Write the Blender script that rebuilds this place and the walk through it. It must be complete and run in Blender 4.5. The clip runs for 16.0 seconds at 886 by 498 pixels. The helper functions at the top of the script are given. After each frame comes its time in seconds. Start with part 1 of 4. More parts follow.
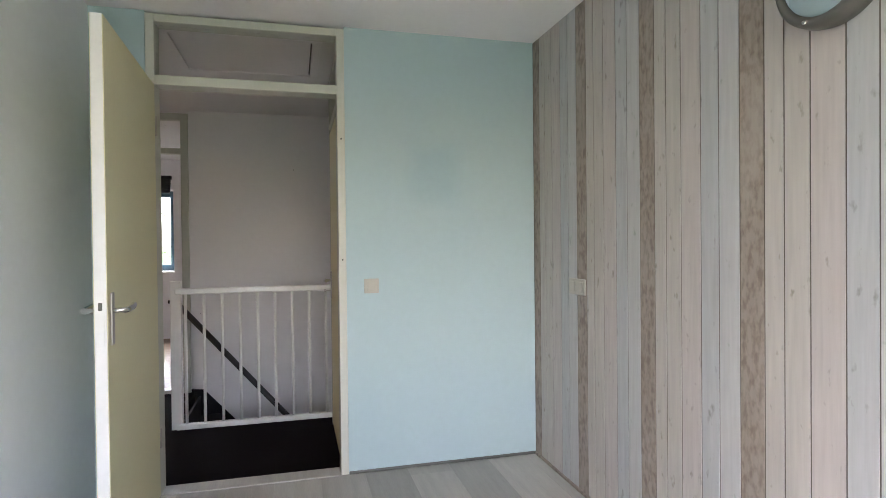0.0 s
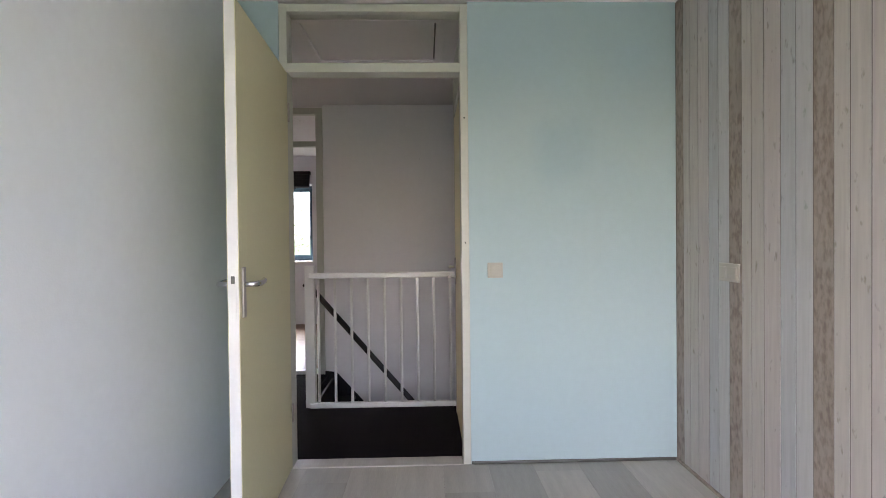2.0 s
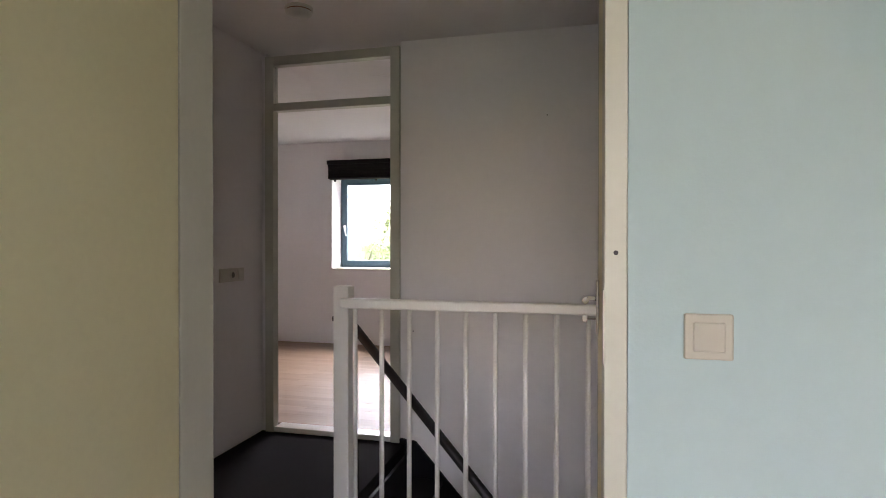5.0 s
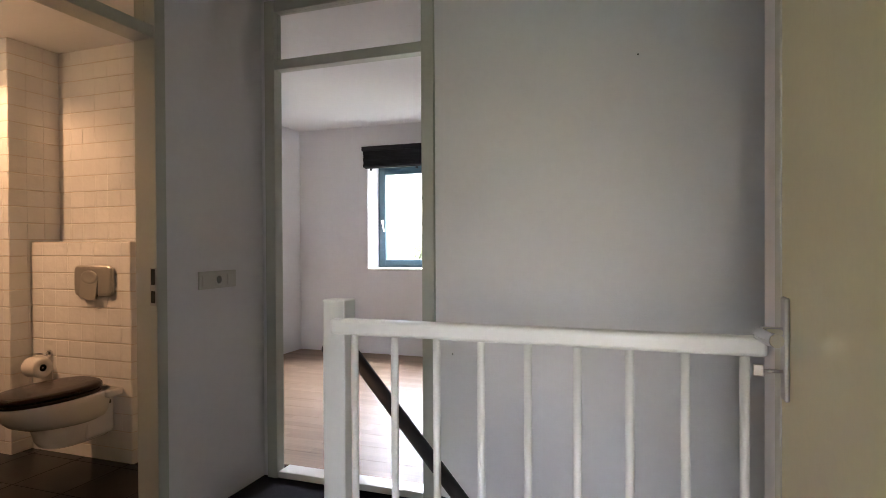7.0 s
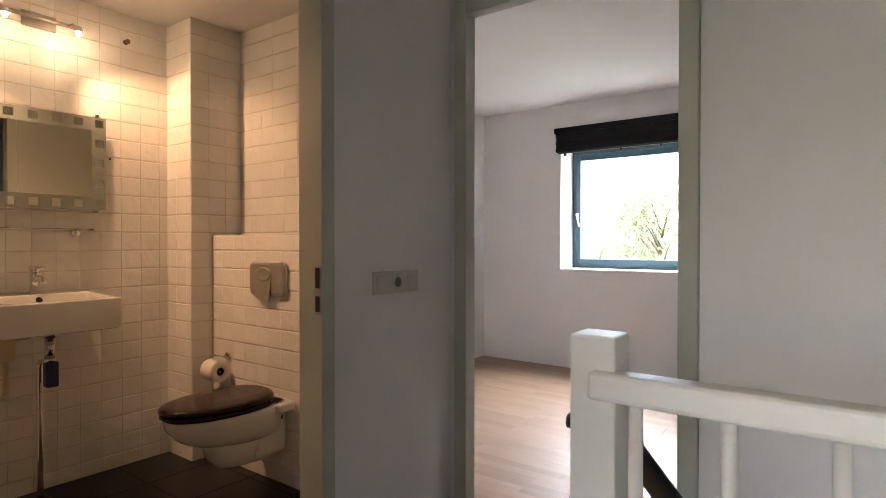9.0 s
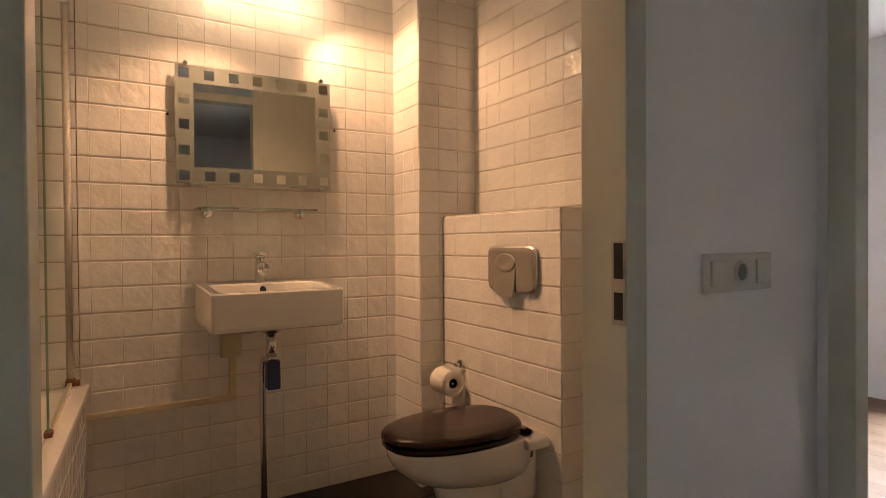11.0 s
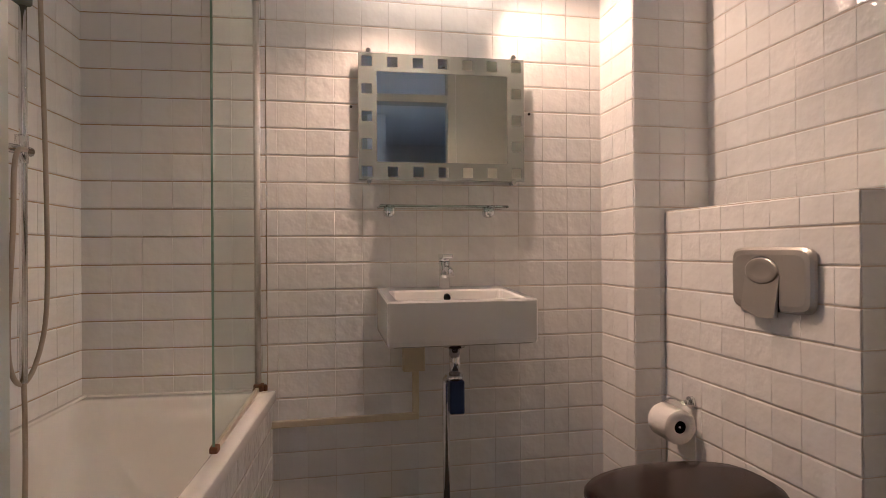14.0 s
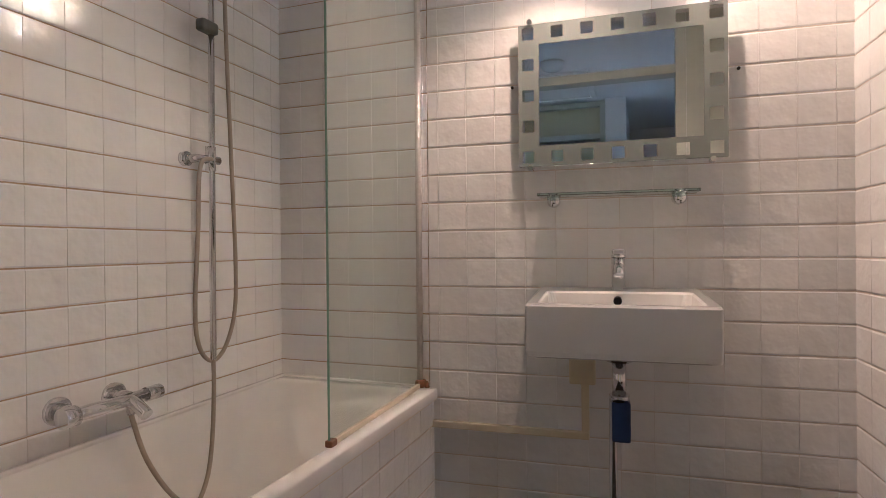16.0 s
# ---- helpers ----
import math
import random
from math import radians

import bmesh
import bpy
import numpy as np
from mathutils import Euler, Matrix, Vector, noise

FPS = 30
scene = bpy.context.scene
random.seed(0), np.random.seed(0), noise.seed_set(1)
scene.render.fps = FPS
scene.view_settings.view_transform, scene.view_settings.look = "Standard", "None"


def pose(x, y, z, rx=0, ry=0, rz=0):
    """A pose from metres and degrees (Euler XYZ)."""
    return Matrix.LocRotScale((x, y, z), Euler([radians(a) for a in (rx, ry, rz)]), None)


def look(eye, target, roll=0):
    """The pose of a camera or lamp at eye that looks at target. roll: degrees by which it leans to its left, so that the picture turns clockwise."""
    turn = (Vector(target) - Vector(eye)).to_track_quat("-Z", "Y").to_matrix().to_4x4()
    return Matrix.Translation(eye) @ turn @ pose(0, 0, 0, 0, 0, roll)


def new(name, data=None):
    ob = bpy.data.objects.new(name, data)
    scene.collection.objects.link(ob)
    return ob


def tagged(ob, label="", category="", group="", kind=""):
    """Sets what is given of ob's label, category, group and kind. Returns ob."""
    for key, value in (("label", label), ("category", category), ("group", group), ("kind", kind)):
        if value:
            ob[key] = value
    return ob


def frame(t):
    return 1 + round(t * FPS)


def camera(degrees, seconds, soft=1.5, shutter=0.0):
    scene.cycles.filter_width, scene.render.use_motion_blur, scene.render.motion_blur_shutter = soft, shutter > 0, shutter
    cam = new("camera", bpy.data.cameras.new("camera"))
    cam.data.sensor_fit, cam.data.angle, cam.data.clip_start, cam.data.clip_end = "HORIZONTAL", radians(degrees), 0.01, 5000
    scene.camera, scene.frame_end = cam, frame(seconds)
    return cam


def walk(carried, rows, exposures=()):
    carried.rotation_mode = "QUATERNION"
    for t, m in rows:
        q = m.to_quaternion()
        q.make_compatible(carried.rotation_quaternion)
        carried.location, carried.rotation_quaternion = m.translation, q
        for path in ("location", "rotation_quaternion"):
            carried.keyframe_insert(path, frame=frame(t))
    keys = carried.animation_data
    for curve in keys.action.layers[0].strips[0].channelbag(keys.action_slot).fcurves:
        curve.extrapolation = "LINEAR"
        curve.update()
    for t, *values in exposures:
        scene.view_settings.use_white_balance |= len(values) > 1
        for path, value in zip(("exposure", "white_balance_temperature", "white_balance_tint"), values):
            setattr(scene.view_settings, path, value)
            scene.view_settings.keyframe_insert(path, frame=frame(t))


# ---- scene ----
cam = camera(76.3, 16.0, soft=0.8)
PATH = [
    (0, (0.687, -3.175, 1.29), (1.193, -1.24, 1.267), -0.6),
    (0.5, (0.711, -3.198, 1.247), (1.044, -1.226, 1.225), -0.5),
    (1, (0.722, -3.22, 1.229), (0.917, -1.23, 1.208), -0.5),
    (1.5, (0.725, -3.207, 1.225), (0.851, -1.211, 1.202), -0.5),
    (2, (0.727, -3.035, 1.213), (0.787, -1.037, 1.183), -0.6),
    (2.5, (0.741, -2.732, 1.209), (0.728, -0.732, 1.175), -0.6),
    (3, (0.822, -2.392, 1.209), (0.725, -0.394, 1.182), -0.4),
    (3.5, (0.869, -2.107, 1.205), (0.649, -0.119, 1.179), -0.2),
    (4, (0.846, -1.733, 1.221), (0.528, 0.241, 1.189), -0.2),
    (4.5, (0.864, -1.401, 1.214), (0.482, 0.562, 1.193), 0.1),
    (4.7, (0.879, -1.274, 1.214), (0.454, 0.68, 1.198), 0.1),
    (6.8, (0.719, -0.305, 1.205), (0.095, 1.595, 1.181), -0.3),
    (7, (0.678, -0.226, 1.193), (0.023, 1.664, 1.174), -0.3),
    (7.5, (0.583, -0.042, 1.19), (-0.151, 1.818, 1.171), -0.2),
    (8, (0.491, 0.129, 1.192), (-0.356, 1.94, 1.173), -0.2),
    (8.5, (0.373, 0.251, 1.18), (-0.646, 1.972, 1.163), -0.1),
    (9, (0.182, 0.371, 1.174), (-1.011, 1.976, 1.152), -0.0),
    (9.5, (-0.051, 0.522, 1.12), (-1.405, 1.994, 1.099), -0.2),
    (10, (-0.208, 0.618, 1.112), (-1.681, 1.971, 1.092), -0.3),
    (10.2, (-0.274, 0.637, 1.104), (-1.802, 1.928, 1.084), -0.3),
    (12.3, (-0.76, 0.916, 1.094), (-2.639, 1.602, 1.088), -0.5),
    (12.5, (-0.801, 0.904, 1.082), (-2.699, 1.535, 1.084), -0.4),
    (13, (-0.847, 0.904, 1.078), (-2.782, 1.41, 1.083), -0.4),
    (13.5, (-0.856, 0.919, 1.081), (-2.809, 1.349, 1.087), -0.4),
    (14, (-0.842, 0.922, 1.081), (-2.804, 1.31, 1.086), -0.4),
    (14.5, (-0.87, 0.997, 1.077), (-2.845, 1.311, 1.079), -0.5),
    (15, (-0.907, 1.109, 1.077), (-2.902, 1.24, 1.075), -0.6),
    (15.5, (-0.99, 1.21, 1.081), (-2.982, 1.029, 1.072), -0.6),
    (16, (-1.046, 1.285, 1.079), (-2.968, 0.731, 1.072), -0.5),
]
walk(cam, [(t, look(eye, target, roll)) for t, eye, target, roll in PATH], exposures=[
    (0.0, 3.6, 6500, 21), (3.0, 3.5, 6550, 26), (4.7, 3.5, 6900, 26), (7.0, 4.1, 6400, 19), (8.5, 4.1, 6550, 19), (10.0, 4.15, 6700, 20), (12.4, 4.3, 6200, 19), (13.3, 4.3, 4950, 16), (14.0, 4.35, 4750, 15), (16.0, 4.45, 4500, 13)])

# ---------------------------------------------------------------- world and light
world = bpy.data.worlds.new("overcast_sky")
scene.world = world
world.use_nodes = True
wn = world.node_tree.nodes
sky = wn.new("ShaderNodeTexSky")
sky.sky_type = "NISHITA"
sky.sun_disc = False
sky.sun_elevation, sky.sun_rotation = radians(48), radians(200)
sky.air_density, sky.dust_density, sky.ozone_density = 1.0, 2.5, 0.6
world.node_tree.links.new(sky.outputs[0], wn["Background"].inputs[0])
wn["Background"].inputs[1].default_value = 0.15


def lamp(name, kind, energy, color, m):
    data = bpy.data.lights.new(name, kind)
    data.energy, data.color = energy, color
    ob = new(name, data)
    ob.matrix_world = m
    return data


sun = lamp("sun", "SUN", 1.3, (1.0, 0.96, 0.9), look((0, 0, 0), (-0.25, 0.63, -0.74)))
sun.angle = radians(12)
# daylight through the large window behind the start of the walk
day = lamp("window_daylight", "AREA", 0.5, (0.90, 0.94, 1.0), look((0.9, -5.25, 2.35), (0.9, -2.6, 0.7)))
day.shape, day.size, day.size_y = "RECTANGLE", 2.6, 1.7
# sky above the second bedroom's window
day2 = lamp("window_daylight", "AREA", 560, (0.93, 0.97, 1.0), look((-1.4, 10.0, 6.6), (-1.2, 3.0, 0.9)))
day2.shape, day2.size, day2.size_y = "RECTANGLE", 8.0, 6.5
# the two halogen bulbs above the bathroom mirror
for by, watts, aim, cone in ((1.19, 2.40, (-2.42, 1.10, 1.46), 128), (1.47, 1.30, (-2.72, 1.966, 1.56), 100)):
    b = lamp("halogen_bulb", "SPOT", watts, (1.0, 0.57, 0.285), look((-2.715, by, 2.115), aim))
    b.shadow_soft_size, b.spot_size, b.spot_blend = 0.014, radians(cone), 0.65


# ---------------------------------------------------------------- materials
def nodes(name):
    m = bpy.data.materials.new(name)
    m.use_nodes = True
    t = m.node_tree
    return m, t.nodes, t.links, t.nodes["Principled BSDF"]


def surface(name, base, rough=0.5, vary=0.08, scale=3.0, fine=40.0, bump=0.1, bscale=60.0, metal=0.0,
            rand=0.0, stretch=(1, 1, 1), coat=0.0, dist=0.002, rvary=0.1, spec=0.5):
    """Paint, wood, stone or metal: base colour with coarse and fine variation, uneven gloss and relief."""
    m, n, l, p = nodes(name)
    tc = n.new("ShaderNodeTexCoord")
    mp = n.new("ShaderNodeMapping")
    mp.inputs["Scale"].default_value = stretch
    l.new(tc.outputs["Object"], mp.inputs[0])
    big, small, rel = (n.new("ShaderNodeTexNoise") for _ in range(3))
    info = n.new("ShaderNodeObjectInfo")
    for tex, sc, det in ((big, scale, 3), (small, fine, 4), (rel, bscale, 3)):
        tex.noise_dimensions = "4D"
        l.new(mp.outputs[0], tex.inputs["Vector"])
        tex.inputs["Scale"].default_value, tex.inputs["Detail"].default_value = sc, det
        mul = n.new("ShaderNodeMath")
        mul.operation = "MULTIPLY"
        l.new(info.outputs["Random"], mul.inputs[0])
        mul.inputs[1].default_value = 37.0 if rand else 0.0
        l.new(mul.outputs[0], tex.inputs["W"])
    add = n.new("ShaderNodeMath")
    add.operation = "MULTIPLY_ADD"
    l.new(small.outputs["Fac"], add.inputs[0])
    add.inputs[1].default_value = 0.6
    l.new(big.outputs["Fac"], add.inputs[2])
    rng = n.new("ShaderNodeMapRange")
    l.new(add.outputs[0], rng.inputs[0])
    rng.inputs[1].default_value, rng.inputs[2].default_value = 0.45, 1.15
    rng.inputs[3].default_value, rng.inputs[4].default_value = 1 - vary, 1 + vary
    val = rng.outputs[0]
    if rand:
        r2 = n.new("ShaderNodeMapRange")
        l.new(info.outputs["Random"], r2.inputs[0])
        r2.inputs[3].default_value, r2.inputs[4].default_value = 1 - rand, 1 + rand
        mm = n.new("ShaderNodeMath")
        mm.operation = "MULTIPLY"
        l.new(val, mm.inputs[0]), l.new(r2.outputs[0], mm.inputs[1])
        val = mm.outputs[0]
    hsv = n.new("ShaderNodeHueSaturation")
    hsv.inputs["Color"].default_value = (*base, 1)
    l.new(val, hsv.inputs["Value"])
    l.new(hsv.outputs[0], p.inputs["Base Color"])
    rr = n.new("ShaderNodeMapRange")
    l.new(big.outputs["Fac"], rr.inputs[0])
    rr.inputs[3].default_value, rr.inputs[4].default_value = max(0.02, rough - rvary), min(1, rough + rvary)
    l.new(rr.outputs[0], p.inputs["Roughness"])
    p.inputs["Metallic"].default_value = metal
    p.inputs["Coat Weight"].default_value = coat
    p.inputs["Specular IOR Level"].default_value = spec
    if bump:
        b = n.new("ShaderNodeBump")
        b.inputs["Strength"].default_value, b.inputs["Distance"].default_value = bump, dist
        l.new(rel.outputs["Fac"], b.inputs["Height"])
        l.new(b.outputs[0], p.inputs["Normal"])
    return m


def clear(name, color, rough=0.0, ior=1.45):
    m, n, l, p = nodes(name)
    p.inputs["Base Color"].default_value = (*color, 1)
    p.inputs["Roughness"].default_value, p.inputs["IOR"].default_value = rough, ior
    p.inputs["Transmission Weight"].default_value = 1.0
    return m


def glow(name, color, strength):
    m, n, l, p = nodes(name)
    p.inputs["Base Color"].default_value = (*color, 1)
    p.inputs["Emission Color"].default_value = (*color, 1)
    p.inputs["Emission Strength"].default_value = strength
    return m


MINT = surface("mint_wall_paint", (0.425, 0.555, 0.57), 0.75, 0.04, 1.2, 25, 0.25, 130)


def painted_over(m, cx, cz, hx, hz, tone):
    """A patch of wall painted over in a slightly different tone, with soft edges."""
    n, l = m.node_tree.nodes, m.node_tree.links
    p = n["Principled BSDF"]
    old = p.inputs["Base Color"].links[0].from_socket
    geo, sep = n.new("ShaderNodeNewGeometry"), n.new("ShaderNodeSeparateXYZ")
    l.new(geo.outputs["Position"], sep.inputs[0])
    masks = []
    for k, c, h in ((0, cx, hx), (2, cz, hz)):
        sub, ab, rg = n.new("ShaderNodeMath"), n.new("ShaderNodeMath"), n.new("ShaderNodeMapRange")
        sub.operation, ab.operation = "SUBTRACT", "ABSOLUTE"
        sub.inputs[1].default_value = c
        rg.inputs[1].default_value, rg.inputs[2].default_value = h - 0.06, h + 0.06
        rg.inputs[3].default_value, rg.inputs[4].default_value = 1.0, 0.0
        l.new(sep.outputs[k], sub.inputs[0]), l.new(sub.outputs[0], ab.inputs[0]), l.new(ab.outputs[0], rg.inputs[0])
        masks.append(rg.outputs[0])
    both, mix = n.new("ShaderNodeMath"), n.new("ShaderNodeMixRGB")
    both.operation, mix.blend_type = "MULTIPLY", "MULTIPLY"
    l.new(masks[0], both.inputs[0]), l.new(masks[1], both.inputs[1])
    l.new(both.outputs[0], mix.inputs[0]), l.new(old, mix.inputs[1])
    mix.inputs[2].default_value = (*tone, 1)
    l.new(mix.outputs[0], p.inputs["Base Color"])


painted_over(MINT, 1.47, 1.69, 0.14, 0.16, (0.90, 0.94, 0.965))
BLUEWHITE = surface("pale_blue_wall_paint", (0.77, 0.83, 0.86), 0.75, 0.04, 1.2, 25, 0.25, 130)
WHITE = surface("white_wall_paint", (0.83, 0.82, 0.82), 0.8, 0.035, 1.1, 30, 0.45, 160)
CEIL = surface("white_ceiling_paint", (0.83, 0.82, 0.81), 0.85, 0.03, 1.0, 30, 0.3, 140)
GLOSSWHITE = surface("white_gloss_paint", (0.80, 0.80, 0.76), 0.32, 0.04, 4, 60, 0.06, 50)
FRAMEPAINT = surface("cream_frame_paint", (0.54, 0.55, 0.475), 0.4, 0.05, 4, 60, 0.08, 60)
DOORPAINT = surface("beige_door_paint", (0.68, 0.65, 0.42), 0.45, 0.05, 2, 50, 0.05, 40)
CARPET = surface("black_landing_carpet", (0.0055, 0.004, 0.006), 0.95, 0.35, 8, 220, 0.8, 420, dist=0.004, spec=0.12)
BLACKPAINT = surface("black_stair_paint", (0.006, 0.006, 0.008), 0.6, 0.2, 6, 60, 0.1, 80, spec=0.3)
GREYLAM = surface("grey_oak_laminate", (0.40, 0.385, 0.345), 0.45, 0.16, 3, 26, 0.12, 45, rand=0.17, stretch=(9, 0.8, 1))
GLAZE = surface("white_glazed_tile", (0.82, 0.81, 0.79), 0.1, 0.03, 4, 18, 0.7, 14, rand=0.04, dist=0.008, rvary=0.05)
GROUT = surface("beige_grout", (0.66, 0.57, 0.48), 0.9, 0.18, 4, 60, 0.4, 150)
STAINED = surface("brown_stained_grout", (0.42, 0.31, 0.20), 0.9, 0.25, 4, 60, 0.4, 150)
SLATE = surface("dark_floor_tile", (0.022, 0.017, 0.015), 0.35, 0.3, 5, 40, 0.2, 40, rand=0.15, spec=0.25)
DARKGROUT = surface("dark_grout", (0.05, 0.04, 0.035), 0.9, 0.2, 6, 60, 0.3, 100)
CERAMIC = surface("white_ceramic", (0.82, 0.81, 0.79), 0.08, 0.015, 3, 20, 0.0, rvary=0.03)
ENAMEL = surface("white_bath_enamel", (0.80, 0.78, 0.74), 0.12, 0.03, 3, 20, 0.0, rvary=0.05)
SEAT = surface("mahogany_seat_lacquer", (0.020, 0.008, 0.006), 0.24, 0.25, 5, 40, 0.0, stretch=(1, 6, 1), rvary=0.05, spec=0.35)
CHROME = surface("chrome", (0.75, 0.75, 0.76), 0.1, 0.05, 6, 40, 0.0, metal=1.0, rvary=0.06)
SATIN = surface("satin_nickel", (0.46, 0.44, 0.41), 0.32, 0.06, 8, 80, 0.05, 200, metal=1.0)
MATTCHROME = surface("matt_chrome_plastic", (0.46, 0.44, 0.41), 0.38, 0.04, 6, 60, 0.0, metal=0.75)
POSTMETAL = surface("brushed_aluminium", (0.62, 0.58, 0.54), 0.5, 0.05, 8, 80, 0.05, 200, metal=0.5)
HOSE = surface("dull_metal_hose", (0.42, 0.36, 0.29), 0.4, 0.12, 8, 120, 0.5, 300, metal=0.8)
RUST = surface("rusty_fitting", (0.20, 0.09, 0.04), 0.8, 0.3, 20, 90, 0.5, 90)
PLASTIC = surface("white_switch_plastic", (0.60, 0.59, 0.53), 0.35, 0.02, 5, 40, 0.0)
OLDPLASTIC = surface("aged_cream_plastic", (0.47, 0.45, 0.38), 0.45, 0.05, 5, 40, 0.0)
DUCTP = surface("yellowed_duct_plastic", (0.66, 0.58, 0.42), 0.45, 0.06, 4, 40, 0.05, 50)
DARK = surface("black_plastic", (0.008, 0.008, 0.009), 0.5, 0.1, 5, 40, 0.0)
BLIND = surface("black_blind_fabric", (0.010, 0.009, 0.012), 0.9, 0.2, 6, 200, 0.4, 380)
TEAL = surface("teal_window_paint", (0.035, 0.085, 0.115), 0.35, 0.06, 4, 40, 0.05, 60)
PAPER = surface("toilet_paper", (0.82, 0.79, 0.75), 0.95, 0.03, 6, 90, 0.5, 260)
BLUEPLASTIC = surface("blue_plastic", (0.014, 0.035, 0.13), 0.4, 0.1, 5, 40, 0.0)
LAMPRING = surface("grey_lamp_metal", (0.13, 0.13, 0.115), 0.45, 0.08, 6, 60, 0.1, 100, metal=0.4)
LAMPGLASS = surface("blue_grey_lamp_glass", (0.34, 0.45, 0.47), 0.25, 0.03, 3, 30, 0.0)
OPAL = surface("opal_lamp_glass", (0.80, 0.82, 0.82), 0.25, 0.03, 3, 30, 0.0)
GRASS = surface("grass", (0.07, 0.11, 0.03), 0.9, 0.3, 0.3, 6, 0.0)
BARK = surface("bark", (0.10, 0.08, 0.05), 0.9, 0.3, 4, 30, 0.5, 30)
LEAF = surface("leaf", (0.12, 0.17, 0.06), 0.6, 0.3, 1, 8, 0.0)
PANE = clear("window_glass", (1, 1, 1))


def limed_glass(name, tint, veil):
    """Thin glass with a film of lime: tinted and clear, a faint white scatter, a mirror sheen."""
    m, n, l, p = nodes(name)
    p.inputs["Base Color"].default_value = (0.78, 0.82, 0.78, 1)
    p.inputs["Roughness"].default_value = 0.06
    through_glass = n.new("ShaderNodeBsdfTransparent")
    through_glass.inputs[0].default_value = (*tint, 1)
    film = n.new("ShaderNodeTexNoise")
    film.inputs["Scale"].default_value, film.inputs["Detail"].default_value = 2.2, 6
    rg = n.new("ShaderNodeMapRange")
    rg.inputs[1].default_value, rg.inputs[2].default_value = 0.3, 0.7
    rg.inputs[3].default_value, rg.inputs[4].default_value = veil * 0.6, veil * 1.4
    l.new(film.outputs["Fac"], rg.inputs[0])
    mx = n.new("ShaderNodeMixShader")
    l.new(rg.outputs[0], mx.inputs[0])
    l.new(through_glass.outputs[0], mx.inputs[1]), l.new(p.outputs[0], mx.inputs[2])
    l.new(mx.outputs[0], n["Material Output"].inputs[0])
    return m


SCREEN = limed_glass("greenish_screen_glass", (0.93, 0.955, 0.935), 0.09)
EDGEGREEN = surface("green_glass_edge", (0.22, 0.36, 0.28), 0.2, 0.1, 5, 40, 0.0)
SHELFGLASS = clear("shelf_glass", (0.80, 0.95, 0.90))
FROST = surface("frosted_mirror_border", (0.25, 0.275, 0.255), 0.45, 0.03, 5, 60, 0.1, 300, metal=0.2)
BULB = glow("halogen_glow", (1.0, 0.68, 0.38), 45.0)

MIRROR, _, _, _p = nodes("silvered_mirror")
_p.inputs["Base Color"].default_value = (0.86, 0.88, 0.88, 1)
_p.inputs["Metallic"].default_value, _p.inputs["Roughness"].default_value = 1.0, 0.015


def strip_laminate():
    """Oak laminate with three rows of blocks to a plank."""
    m, n, l, p = nodes("oak_strip_laminate")
    tc = n.new("ShaderNodeTexCoord")
    geo = n.new("ShaderNodeNewGeometry")
    br = n.new("ShaderNodeTexBrick")
    l.new(geo.outputs["Position"], br.inputs["Vector"])
    br.inputs["Color1"].default_value, br.inputs["Color2"].default_value = (0.29, 0.195, 0.128, 1), (0.205, 0.132, 0.084, 1)
    br.inputs["Mortar"].default_value = (0.23, 0.15, 0.09, 1)
    br.inputs["Scale"].default_value, br.inputs["Mortar Size"].default_value = 1.0, 0.0006
    br.inputs["Brick Width"].default_value, br.inputs["Row Height"].default_value = 0.47, 0.0643
    br.offset, br.squash = 0.37, 1.0
    no = n.new("ShaderNodeTexNoise")
    mp = n.new("ShaderNodeMapping")
    mp.inputs["Scale"].default_value = (1.2, 26, 1)
    l.new(geo.outputs["Position"], mp.inputs[0]), l.new(mp.outputs[0], no.inputs["Vector"])
    no.inputs["Scale"].default_value, no.inputs["Detail"].default_value = 2.5, 5
    rng = n.new("ShaderNodeMapRange")
    l.new(no.outputs["Fac"], rng.inputs[0])
    rng.inputs[3].default_value, rng.inputs[4].default_value = 0.72, 1.28
    hsv = n.new("ShaderNodeHueSaturation")
    l.new(br.outputs["Color"], hsv.inputs["Color"]), l.new(rng.outputs[0], hsv.inputs["Value"])
    l.new(hsv.outputs[0], p.inputs["Base Color"])
    p.inputs["Roughness"].default_value = 0.48
    p.inputs["Specular IOR Level"].default_value = 0.35
    b = n.new("ShaderNodeBump")
    b.inputs["Strength"].default_value, b.inputs["Distance"].default_value = 0.08, 0.002
    l.new(no.outputs["Fac"], b.inputs["Height"]), l.new(b.outputs[0], p.inputs["Normal"])
    return m


OAK = strip_laminate()


